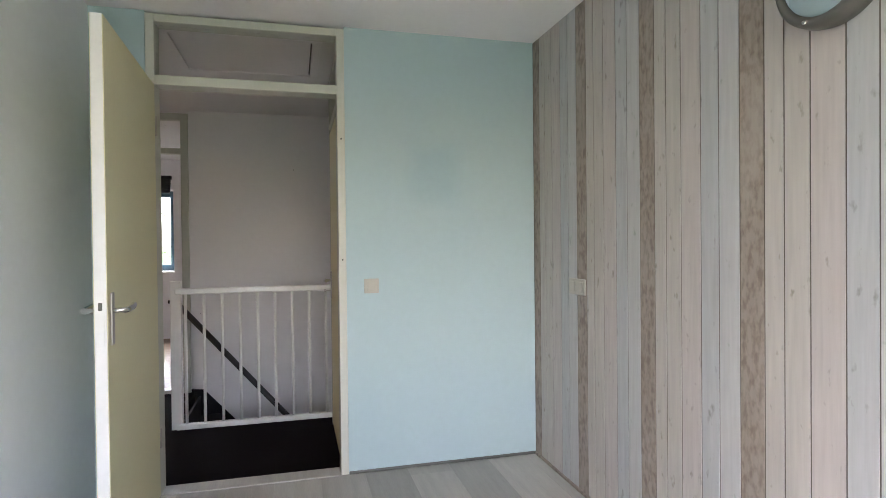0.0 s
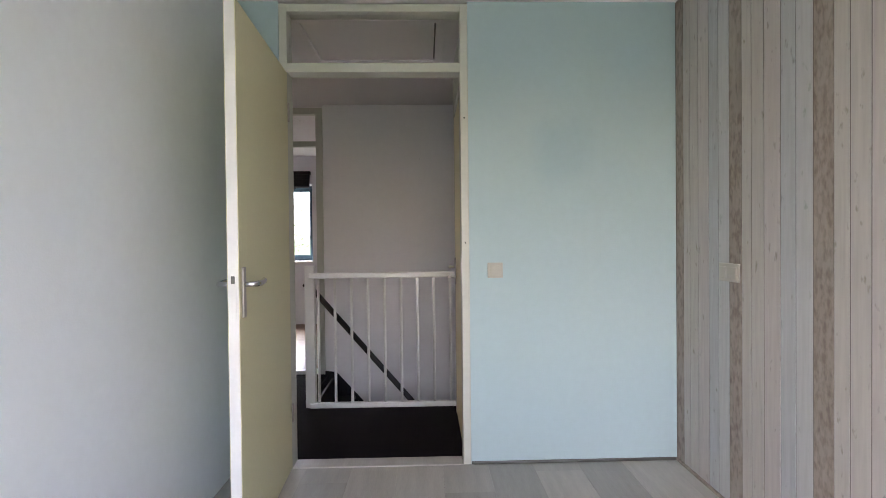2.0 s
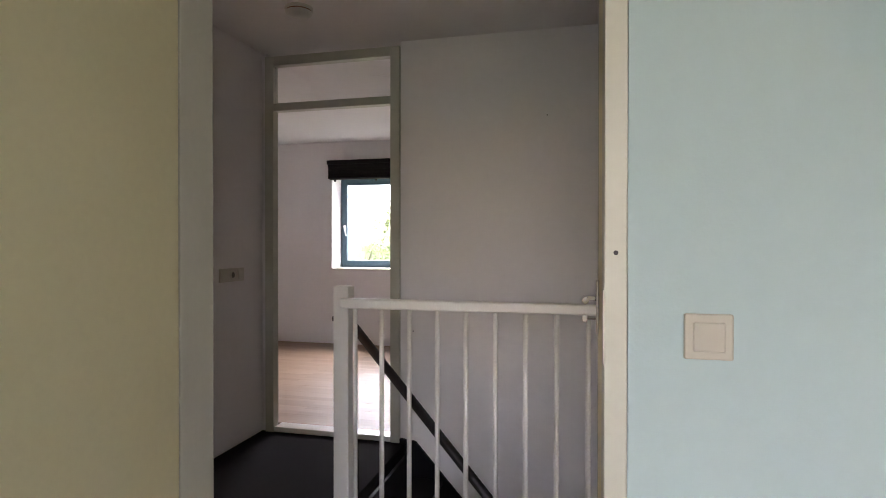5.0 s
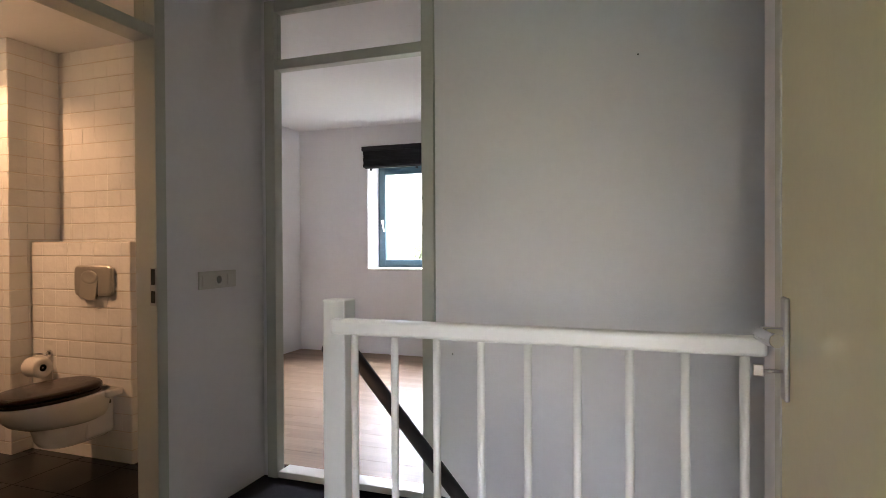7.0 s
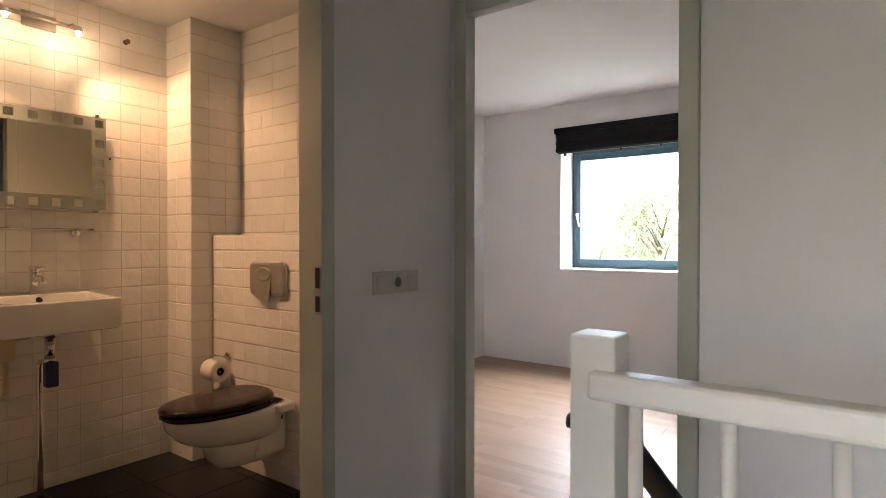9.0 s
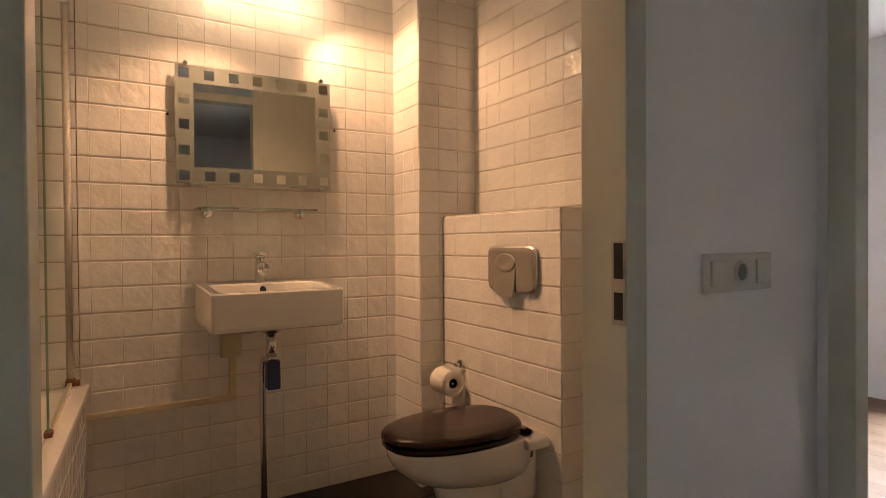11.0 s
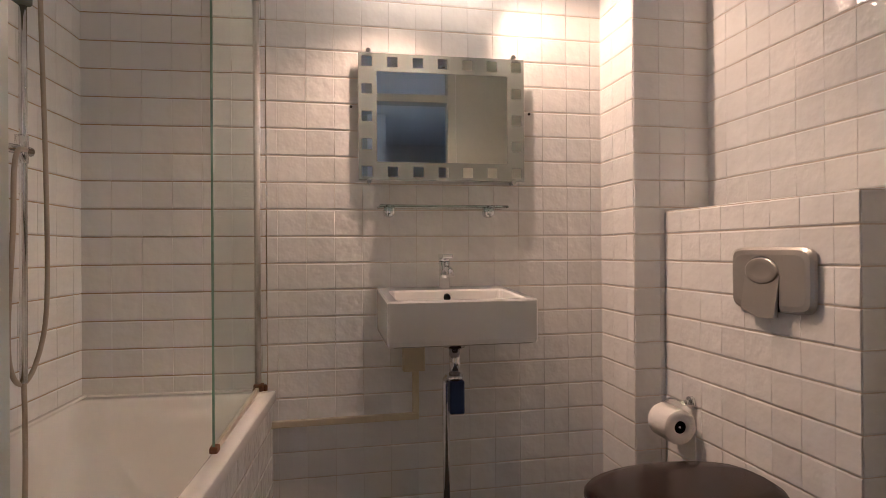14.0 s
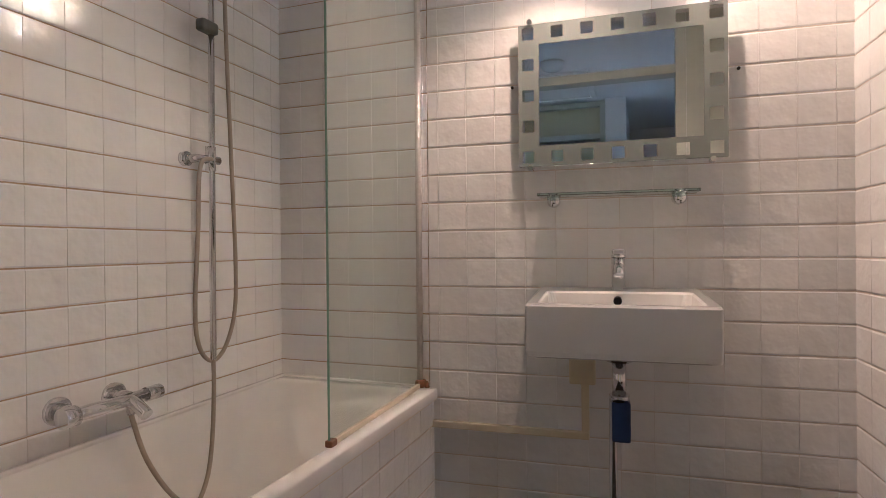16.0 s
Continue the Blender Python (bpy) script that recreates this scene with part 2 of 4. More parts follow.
def board_paper(name, base, spots, tone, lo=0.66, hi=0.74, size=21):
    """Printed scrap-wood board of the wallpaper: grain along the length, knots, worn paint."""
    m, n, l, p = nodes(name)
    tc = n.new("ShaderNodeTexCoord")
    info = n.new("ShaderNodeObjectInfo")
    off = n.new("ShaderNodeVectorMath")
    off.operation = "MULTIPLY_ADD"
    l.new(info.outputs["Random"], off.inputs[0])
    off.inputs[1].default_value = (3, 3, 9)
    l.new(tc.outputs["Object"], off.inputs[2])

    def tex(sx, sy, sz, scale, detail, lo, hi):
        mp = n.new("ShaderNodeMapping")
        mp.inputs["Scale"].default_value = (sx, sy, sz)
        no = n.new("ShaderNodeTexNoise")
        l.new(off.outputs[0], mp.inputs[0]), l.new(mp.outputs[0], no.inputs["Vector"])
        no.inputs["Scale"].default_value, no.inputs["Detail"].default_value = scale, detail
        rg = n.new("ShaderNodeMapRange")
        rg.inputs[1].default_value, rg.inputs[2].default_value = lo, hi
        l.new(no.outputs["Fac"], rg.inputs[0])
        return rg.outputs[0]

    grain = tex(1, 6, 0.5, 9, 6, 0.2, 0.8)
    knots = tex(1, 1.5, 0.8, size, 3, lo, hi)
    worn = tex(1, 1.5, 0.45, 4.5, 6, 0.52, 0.75)
    mix1, mix2, mix3 = (n.new("ShaderNodeMixRGB") for _ in range(3))
    mix1.inputs[1].default_value, mix1.inputs[2].default_value = (*[c * 0.86 for c in base], 1), (*[min(1, c * 1.08) for c in base], 1)
    l.new(grain, mix1.inputs[0])
    mix2.inputs[2].default_value = (*spots, 1)
    k = n.new("ShaderNodeMath")
    k.operation = "MULTIPLY"
    l.new(knots, k.inputs[0])
    k.inputs[1].default_value = 0.9
    l.new(mix1.outputs[0], mix2.inputs[1]), l.new(k.outputs[0], mix2.inputs[0])
    mix3.inputs[2].default_value = (*tone, 1)
    k2 = n.new("ShaderNodeMath")
    k2.operation = "MULTIPLY"
    l.new(worn, k2.inputs[0])
    k2.inputs[1].default_value = 0.5
    l.new(mix2.outputs[0], mix3.inputs[1]), l.new(k2.outputs[0], mix3.inputs[0])
    l.new(mix3.outputs[0], p.inputs["Base Color"])
    p.inputs["Roughness"].default_value = 0.7
    return m


BOARD_BROWN = board_paper("brown_board_print", (0.335, 0.285, 0.235), (0.20, 0.16, 0.13), (0.42, 0.375, 0.32), 0.44, 0.66, 30)
BOARD_CREAM = board_paper("cream_board_print", (0.49, 0.465, 0.42), (0.27, 0.25, 0.20), (0.46, 0.42, 0.38), 0.645, 0.745)
BOARD_PINK = board_paper("pale_pink_board_print", (0.50, 0.462, 0.43), (0.28, 0.25, 0.22), (0.48, 0.43, 0.39), 0.645, 0.745)
BOARD_BLUE = board_paper("pale_blue_board_print", (0.455, 0.47, 0.465), (0.25, 0.25, 0.23), (0.40, 0.38, 0.36), 0.63, 0.745)
BOARD_WHITE = board_paper("whitewashed_board_print", (0.49, 0.495, 0.485), (0.32, 0.36, 0.31), (0.50, 0.49, 0.46))
BOARDGAP = surface("dark_board_gap", (0.13, 0.11, 0.09), 0.9, 0.2, 3, 40, 0.2, 60)


# ---------------------------------------------------------------- mesh helpers
def box(bm, x0, y0, z0, x1, y1, z1, bevel=0.0, seg=2):
    """A block between two corners, with rounded edges where bevel is given."""
    v = [bm.verts.new(c) for c in ((x0, y0, z0), (x1, y0, z0), (x1, y1, z0), (x0, y1, z0),
                                   (x0, y0, z1), (x1, y0, z1), (x1, y1, z1), (x0, y1, z1))]
    fs = [bm.faces.new([v[i] for i in q]) for q in ((3, 2, 1, 0), (4, 5, 6, 7), (0, 1, 5, 4), (1, 2, 6, 5), (2, 3, 7, 6), (3, 0, 4, 7))]
    if bevel:
        es = list({e for f in fs for e in f.edges})
        bmesh.ops.bevel(bm, geom=es, offset=bevel, segments=seg, profile=0.5, affect="EDGES")
    return bm


def blk(x0, y0, z0, x1, y1, z1, bevel=0.0, seg=2):
    return box(bmesh.new(), x0, y0, z0, x1, y1, z1, bevel, seg)


def tube(bm, pts, r, n=10, closed_ends=True, radii=None):
    """A round bar swept along points."""
    pts = [Vector(p) for p in pts]
    rings = []
    up = Vector((0, 0, 1))
    for i, p in enumerate(pts):
        d = (pts[min(i + 1, len(pts) - 1)] - pts[max(i - 1, 0)]).normalized()
        if i == 0:
            a = d.cross(up if abs(d.z) < 0.9 else Vector((1, 0, 0))).normalized()
        else:
            a = (a - d * a.dot(d)).normalized()
        b = d.cross(a)
        rad = radii[i] if radii else r
        rings.append([bm.verts.new(p + rad * (math.cos(2 * math.pi * k / n) * a + math.sin(2 * math.pi * k / n) * b)) for k in range(n)])
    for q, w in zip(rings, rings[1:]):
        for k in range(n):
            bm.faces.new((q[k], q[(k + 1) % n], w[(k + 1) % n], w[k])).smooth = True
    if closed_ends:
        bm.faces.new(rings[0][::-1]), bm.faces.new(rings[-1])
    return bm


def rod(p0, p1, r, n=12, bm=None):
    return tube(bm or bmesh.new(), (p0, p1), r, n)


def lathe(profile, n=32, m=None):
    """A turned shape from (radius, height) pairs round z, moved by m."""
    bm = bmesh.new()
    rings = []
    for r, z in profile:
        if r < 1e-6:
            rings.append([bm.verts.new((0, 0, z))])
        else:
            rings.append([bm.verts.new((r * math.cos(2 * math.pi * k / n), r * math.sin(2 * math.pi * k / n), z)) for k in range(n)])
    for q, w in zip(rings, rings[1:]):
        for k in range(n):
            k2 = (k + 1) % n
            if len(q) == 1 and len(w) == 1:
                continue
            if len(q) == 1:
                f = bm.faces.new((q[0], w[k2], w[k]))
            elif len(w) == 1:
                f = bm.faces.new((q[k], q[k2], w[0]))
            else:
                f = bm.faces.new((q[k], q[k2], w[k2], w[k]))
            f.smooth = True
    bmesh.ops.recalc_face_normals(bm, faces=bm.faces)
    if m is not None:
        bm.transform(m)
    return bm


def smooth_curve(pts, steps=8):
    """Catmull-Rom points through pts."""
    pts = [Vector(p) for p in pts]
    out = []
    for i in range(len(pts) - 1):
        p0, p1, p2, p3 = pts[max(i - 1, 0)], pts[i], pts[i + 1], pts[min(i + 2, len(pts) - 1)]
        for k in range(steps):
            t = k / steps
            out.append(0.5 * (2 * p1 + (p2 - p0) * t + (2 * p0 - 5 * p1 + 4 * p2 - p3) * t * t + (3 * p1 - p0 - 3 * p2 + p3) * t ** 3))
    return out + [pts[-1]]


def mesh_of(name, bm, material):
    me = bpy.data.meshes.new(name)
    bm.to_mesh(me)
    bm.free()
    me.materials.append(material)
    return me


def part(name, bm, material, parent=None, label=""):
    """Links a bmesh as one mesh object under a thing or a part."""
    ob = new(name, mesh_of(name, bm, material))
    ob.parent = parent
    return tagged(ob, label)


def thing(name, label, category, group="", kind="", at=(0, 0, 0)):
    ob = new(name)
    ob.empty_display_size = 0.1
    ob.location = at
    return tagged(ob, label, category, group, kind)


def under(name, bm, material, parent, label=""):
    """A part given in world places, under a thing that stands elsewhere."""
    bm.transform(Matrix.Translation(-parent.location))
    return part(name, bm, material, parent, label)


def structure(name, bm, material, label, category):
    return tagged(part(name, bm, material), label, category, kind="structure")


def wall(name, axis, at0, at1, a0, a1, z0, z1, holes, material, label, category="wall"):
    """A wall across axis 'y' or 'x' from at0 to at1, running from a0 to a1, with holes (a, b, low, high)."""
    bm = bmesh.new()

    def put(p, q, lo, hi):
        if q - p > 1e-4 and hi - lo > 1e-4:
            box(bm, *((p, at0, lo, q, at1, hi) if axis == "y" else (at0, p, lo, at1, q, hi)))

    pos = a0
    for p, q, lo, hi in sorted(holes):
        put(pos, p, z0, z1)
        put(p, q, z0, lo)
        put(p, q, hi, z1)
        pos = q
    put(pos, a1, z0, z1)
    return structure(name, bm, material, label, category)


def frame_of(name, axis, at0, at1, a0, a1, z0, z1, w, bar, label, material=FRAMEPAINT, barh=0.05):
    """A door frame in a wall across axis: two posts, a head and a transom bar."""
    ob = thing(name, label, "door frame", kind="structure")

    def pc(n, p, q, lo, hi, dp=0.0):
        bm = blk(p, at0 + dp, lo, q, at1 - dp, hi, 0.003) if axis == "y" else blk(at0 + dp, p, lo, at1 - dp, q, hi, 0.003)
        part(n, bm, material, ob)

    pc("post", a0 - w, a0, z0, z1)
    pc("post", a1, a1 + w, z0, z1)
    pc("head", a0, a1, z1 - w, z1, 0.002)
    if bar:
        pc("transom_bar", a0, a1, bar, bar + barh, 0.002)
        mid = (at0 + at1) / 2
        g = blk(a0, mid - 0.002, bar + barh, a1, mid + 0.002, z1 - w) if axis == "y" else blk(mid - 0.002, a0, bar + barh, mid + 0.002, a1, z1 - w)
        part("pane", g, PANE, ob).visible_shadow = False
    return ob


TOP, LAND = 2.49, -0.03

# ---------------------------------------------------------------- the rooms' shell
NF = 2.283                       # landing face of the wall to the second bedroom
wall("wall_bedroom_door", "y", 0.0, 0.10, -0.30, 2.09, -0.03, TOP, [(-0.045, 0.961, -0.03, TOP)], MINT, "mint green painted wall beside the open bedroom door")
wall("wall_bedroom_west", "x", -0.40, -0.30, -4.40, 0.10, -0.1, TOP, [], BLUEWHITE, "pale blue painted bedroom wall behind the open door")
wall("wall_bedroom_east", "x", 2.094, 2.19, -4.40, 0.10, -0.1, TOP, [], BOARDGAP, "bedroom wall papered with scrap-wood boards")
wall("wall_bedroom_south", "y", -4.50, -4.40, -0.40, 2.19, -0.1, TOP, [(0.0, 1.95, 0.75, 2.2)], BLUEWHITE, "painted bedroom wall with a wide window")
structure("floor_bedroom_base", blk(-0.30, -4.40, -0.10, 2.09, 0.0, -0.009), DARKGROUT, "screed under the grey laminate", "floor")
structure("ceiling_bedroom", blk(-0.40, -4.50, TOP, 2.19, 0.0, TOP + 0.1), CEIL, "white painted bedroom ceiling", "ceiling")

wall("wall_landing_south", "y", 0.10, 0.104, -1.20, 0.97, LAND, TOP, [(-0.045, 0.955, LAND, TOP)], WHITE, "white painted landing wall round the bedroom door")
wall("wall_landing_west", "x", -1.29, -1.20, -0.16, NF, -0.1, TOP, [(0.66, 1.62, -0.1, TOP)], WHITE, "white painted landing wall beside the bathroom door")
wall("wall_landing_east", "x", 0.952, 1.05, 0.104, 1.24, -0.1, TOP, [(0.115, 1.053, -0.1, TOP)], WHITE, "white painted landing wall round a closed door")
wall("wall_stair_north", "y", NF, NF + 0.09, -1.29, 2.70, -2.7, TOP, [(-1.17, -0.229, -0.03, TOP)], WHITE, "white textured wall above the stairwell")
wall("wall_stair_south", "y", 1.16, 1.24, 1.05, 2.70, -2.7, TOP, [], WHITE, "white stairwell wall")
wall("wall_stair_east", "x", 2.60, 2.70, 1.24, NF, -2.7, TOP, [], WHITE, "white end wall of the stairwell")
structure("wall_stair_under", blk(-0.20, 1.215, -2.7, 1.05, 1.245, -0.15), WHITE, "white stairwell wall under the landing", "wall")
# plain closet behind the closed landing door
wall("wall_closet_east", "x", 2.60, 2.70, 0.0, 1.16, -0.1, TOP, [], WHITE, "white painted closet wall")
structure("wall_closet_south", blk(2.19, 0.0, -0.1, 2.60, 0.10, TOP), WHITE, "white painted closet wall", "wall")
structure("floor_closet", blk(1.05, 0.10, -0.15, 2.60, 1.16, LAND), GREYLAM, "grey closet floor behind the closed door", "floor")
structure("floor_stair_foot", blk(-0.30, 1.16, -2.75, 2.70, NF, -2.66), BLACKPAINT, "dark floor at the foot of the stairs", "floor")
bm = blk(-1.29, 0.10, -0.15, 1.05, 1.235, LAND)
box(bm, -1.29, 1.235, -0.15, -0.20, NF + 0.09, LAND)
structure("floor_landing", bm, CARPET, "black carpet on the landing floor", "floor")
structure("ceiling_landing", blk(-1.29, 0.0, TOP, 2.70, NF + 0.09, TOP + 0.1), CEIL, "white painted landing ceiling", "ceiling")

BACK = 5.325
wall("wall_window", "y", BACK, BACK + 0.36, -2.97, 1.2, -0.2, 2.475, [(-2.112, -0.942, 0.925, 2.06)], WHITE, "white bedroom wall with a window in a deep reveal")
wall("wall_second_west", "x", -3.07, -2.97, NF, BACK + 0.36, -0.2, 2.475, [], WHITE, "white painted second bedroom wall")
wall("wall_second_east", "x", 1.1, 1.2, NF + 0.09, BACK, -0.2, 2.475, [], WHITE, "white painted second bedroom wall")
structure("wall_second_south", blk(-2.97, NF, -0.2, -1.29, NF + 0.09, 2.475), WHITE, "white painted second bedroom wall", "wall")
structure("floor_second_base", blk(-2.97, NF + 0.09, -0.2, 1.1, BACK, -0.009), DARKGROUT, "screed under the oak laminate", "floor")
structure("ceiling_second", blk(-3.07, NF + 0.09, 2.475, 1.2, BACK + 0.36, 2.575), CEIL, "white painted second bedroom ceiling", "ceiling")

# bathroom shell: backing walls carry the tiles
WX, SY, NY, BC, EX = -2.90, 0.092, 2.262, 2.36, -1.29
BF = 0.018                       # bathroom floor
SCREEN_SKEW = Matrix.Translation((-2.88, 0.67, 0)) @ Matrix.Rotation(radians(-2.5), 4, "Z") @ Matrix.Translation((2.88, -0.67, 0))
SKEW = Matrix.Translation((WX, 0.70, 0)) @ Matrix.Rotation(radians(-4.0), 4, "Z") @ Matrix.Translation((-WX, -0.70, 0))   # the bath niche stands askew
wall_bw = structure("wall_bath_west", blk(WX - 0.10, 0.70, -0.1, WX, NY + 0.02, BC), GROUT, "bathroom wall with white glazed tiles behind the basin", "tiled wall")
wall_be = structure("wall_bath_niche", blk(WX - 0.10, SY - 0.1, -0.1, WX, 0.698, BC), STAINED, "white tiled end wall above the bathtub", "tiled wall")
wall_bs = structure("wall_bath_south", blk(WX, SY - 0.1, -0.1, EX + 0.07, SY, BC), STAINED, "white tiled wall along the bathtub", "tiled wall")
wall_bn = structure("wall_bath_north", blk(WX, NY, -0.1, EX, NY + 0.02, BC), GROUT, "white tiled wall above the toilet", "tiled wall")
column = structure("bath_column", blk(WX, 1.966, LAND, -2.656, NY, BC), GROUT, "white tiled pipe casing in the bathroom corner", "pipe casing")
cistern = structure("cistern_wall", blk(-2.656, 2.086, LAND, -1.90, NY, 1.212), GROUT, "white tiled half-height casing of the toilet cistern", "cistern casing")
structure("ceiling_bathroom", blk(WX - 0.22, SY - 0.24, BC, EX, NY + 0.02, BC + 0.08), CEIL, "white painted bathroom ceiling", "ceiling")
floor_bath = structure("floor_bathroom", blk(WX - 0.16, SY - 0.24, -0.1, EX, NY, BF - 0.006), DARKGROUT, "bathroom floor with dark tiles", "floor")
structure("wall_bath_east", blk(EX - 0.004, 1.622, LAND, EX, NY, BC), FRAMEPAINT, "plain cream bathroom wall beside the door", "wall")

# ---------------------------------------------------------------- door frames, thresholds, trim
frame_of("door_frame_1", "y", -0.006, 0.112, 0.0, 0.918, 0.0, 2.478, 0.042, 2.115, "cream painted bedroom door frame with a glazed transom")
frame_of("door_frame_2", "y", NF - 0.02, NF + 0.045, -1.108, -0.291, LAND, 2.46, 0.06, 2.10, "cream painted door frame of the second bedroom with open transom")
frame_of("door_frame_3", "x", -1.292, -1.180, 0.70, 1.566, LAND, 2.47, 0.054, 2.035, "cream painted bathroom door frame with a glazed transom")
frame_of("door_frame_4", "x", 0.934, 1.052, 0.165, 1.003, LAND, 2.47, 0.048, 2.11, "cream painted frame of the closed landing door")
part("transom_panel", blk(0.998, 0.168, 2.162, 1.016, 1.000, 2.420), DOORPAINT, bpy.data.objects["door_frame_4"], "beige painted panel above the door")
f1 = bpy.data.objects["door_frame_1"]
for x in (-0.022, 0.939):
    for z in (1.20, 1.87):
        part("screw_hole", rod((x, -0.0075, z), (x, -0.0055, z), 0.0045, 10), DARK, f1)
part("keep_plate", blk(0.9165, 0.000, 0.99, 0.9185, 0.022, 1.13, 0.0005), SATIN, f1, "satin keep plate")
structure("threshold_bedroom", blk(0.0, -0.012, -0.03, 0.918, 0.105, 0.006, 0.004), GREYLAM, "grey strip across the bedroom doorway", "threshold")
structure("threshold_second", blk(-1.108, NF - 0.012, LAND, -0.291, NF + 0.09, 0.004, 0.004), GLOSSWHITE, "white painted threshold of the second bedroom", "threshold")
structure("threshold_bathroom", blk(-1.29, 0.70, -0.1, -1.195, 1.566, 0.024, 0.004), SLATE, "dark stone bathroom threshold", "threshold")
structure("baseboard", blk(0.962, -0.012, 0.0, 2.09, 0.0, 0.016, 0.004), LAMPRING, "thin grey strip along the foot of the mint wall", "baseboard")
structure("baseboard_east", blk(2.078, -4.4, 0.0, 2.092, -0.012, 0.016, 0.004), BOARD_BROWN, "thin brown strip along the foot of the papered wall", "baseboard")


# ---------------------------------------------------------------- doors
def lever(bm, o, side, along, rise=0.012):
    """A lever handle from the door face at o, out to side, reaching along, with a lifted tip."""
    o, side, along = Vector(o), Vector(side), Vector(along)
    z = Vector((0, 0, 1))
    pts = smooth_curve([o, o + side * 0.03, o + side * 0.048 + along * 0.012, o + side * 0.052 + along * 0.06 + z * 0.001,
                        o + side * 0.050 + along * 0.105 + z * rise * 0.5, o + side * 0.046 + along * 0.138 + z * rise], 5)
    return tube(bm, pts, 0.0105, 10, radii=[0.0095 + 0.002 * min(1, i / 12) for i in range(len(pts))])


def door(name, width, label, hinge, angle, back_handle=True):
    """A flush door leaf: hinge at the origin, running along -y, with its face towards +x."""
    d = thing(name, label, "door", kind="structure", at=hinge)
    d.rotation_euler = (0, 0, radians(angle))
    leaf = part("leaf", blk(-0.04, -width, 0.008, -0.0015, 0, 2.11, 0.002), GLOSSWHITE, d)
    part("face_panel", blk(-0.0015, -width + 0.002, 0.010, 0.001, -0.002, 2.108), DOORPAINT, d, "beige painted door face")
    part("face_panel", blk(-0.042, -width + 0.002, 0.010, -0.04, -0.002, 2.108), DOORPAINT, d, "beige painted door face")
    y = -width + 0.047
    for sx, x0 in ((1, 0.001), (-1, -0.042)):
        pl = part("handle_plate", blk(min(x0, x0 + sx * 0.009), y - 0.018, 0.932, max(x0, x0 + sx * 0.009), y + 0.018, 1.122, 0.004), SATIN, d, "satin nickel plate")
        part("lever", lever(bmesh.new(), (x0, y, 1.057), (sx, 0, 0), (0, 1, 0), 0.005), CHROME, pl, "bright curved lever")
    st = part("strike_plate", blk(-0.032, -width - 0.0012, 0.93, -0.009, -width + 0.001, 1.125, 0.0005), GLOSSWHITE, d, "pale lock forend in the door edge")
    part("latch", blk(-0.027, -width - 0.008, 1.062, -0.014, -width - 0.001, 1.09, 0.002), LAMPRING, st)
    for hz in (0.25, 1.85):
        part("hinge", rod((0.004, 0.004, hz), (0.004, 0.004, hz + 0.1), 0.007), SATIN, d)
    return d


door("door_1", 0.935, "open beige flush door with satin lever handle", (0.0, -0.012, 0.0), 2.4)
# closed door of the landing's east side, latch to the stairs
d4 = door("door_4", 0.83, "closed beige flush door with satin lever handle beside the balustrade", (0.937, 0.169, LAND), 180.0)

key = bmesh.new()
tube(key, [(0.0, 0.0, 0.0), (0.030, 0.0, 0.0)], 0.0035, 8)
box(key, 0.030, -0.002, -0.011, 0.048, 0.002, 0.011, 0.0018)
key.transform(Matrix.Translation((0.010, -0.83 + 0.047, 0.985)))
part("key", key, SATIN, d4, "dull metal key in the lock")

# keep plate of the bathroom door frame
kp = thing("keep_plate", "dark metal keep plate in the bathroom door frame", "keep plate", at=(-1.215, 1.564, 1.0))
under("plate", blk(-1.214, 1.5635, 0.945, -1.183, 1.5655, 1.10, 0.0006), SATIN, kp)
under("latch_hole", blk(-1.208, 1.5625, 1.03, -1.188, 1.5640, 1.095), DARK, kp)
under("bolt_hole", blk(-1.208, 1.5625, 0.955, -1.188, 1.5640, 1.005), DARK, kp)

# ---------------------------------------------------------------- bedroom: switch, socket, wall lamp
def wall_plate(name, label, cat, centre, normal, w=0.082, h=0.082, units=("switch",), plastic=PLASTIC):
    """A surface plate with rocker switches or sockets side by side; normal is a unit axis."""
    n = Vector(normal)
    side = Vector((0, 0, 1)).cross(n)
    rot = Matrix((( side.x, n.x, 0), (side.y, n.y, 0), (0, 0, 1))).to_4x4()
    m = rot
    ob = thing(name, label, cat, at=centre)
    k = len(units)

    def add(nm, bm, mat, parent=ob):
        bm.transform(m)
        return part(nm, bm, mat, parent)

    add("frame_plate", blk(-w * k / 2, 0, -h / 2, w * k / 2, 0.010, h / 2, 0.003), plastic)
    for i, u in enumerate(units):
        cx = (i - (k - 1) / 2) * w
        if u == "switch":
            add("rocker", blk(cx - w * 0.32, 0.010, -h * 0.32, cx + w * 0.32, 0.0155, h * 0.32, 0.002), plastic)
        else:
            body = add("socket_insert", lathe([(0.0, 0.002), (0.019, 0.002), (0.0195, 0.006), (0.024, 0.006), (0.025, 0.0)], 24,
                                              Matrix.Translation((cx, 0.010, 0)) @ Matrix.Rotation(radians(-90), 4, "X")), plastic)
            add("well", lathe([(0.0, 0.0005), (0.0185, 0.0005)], 24, Matrix.Translation((cx, 0.0125, 0)) @ Matrix.Rotation(radians(-90), 4, "X")), LAMPRING, body)
    return ob


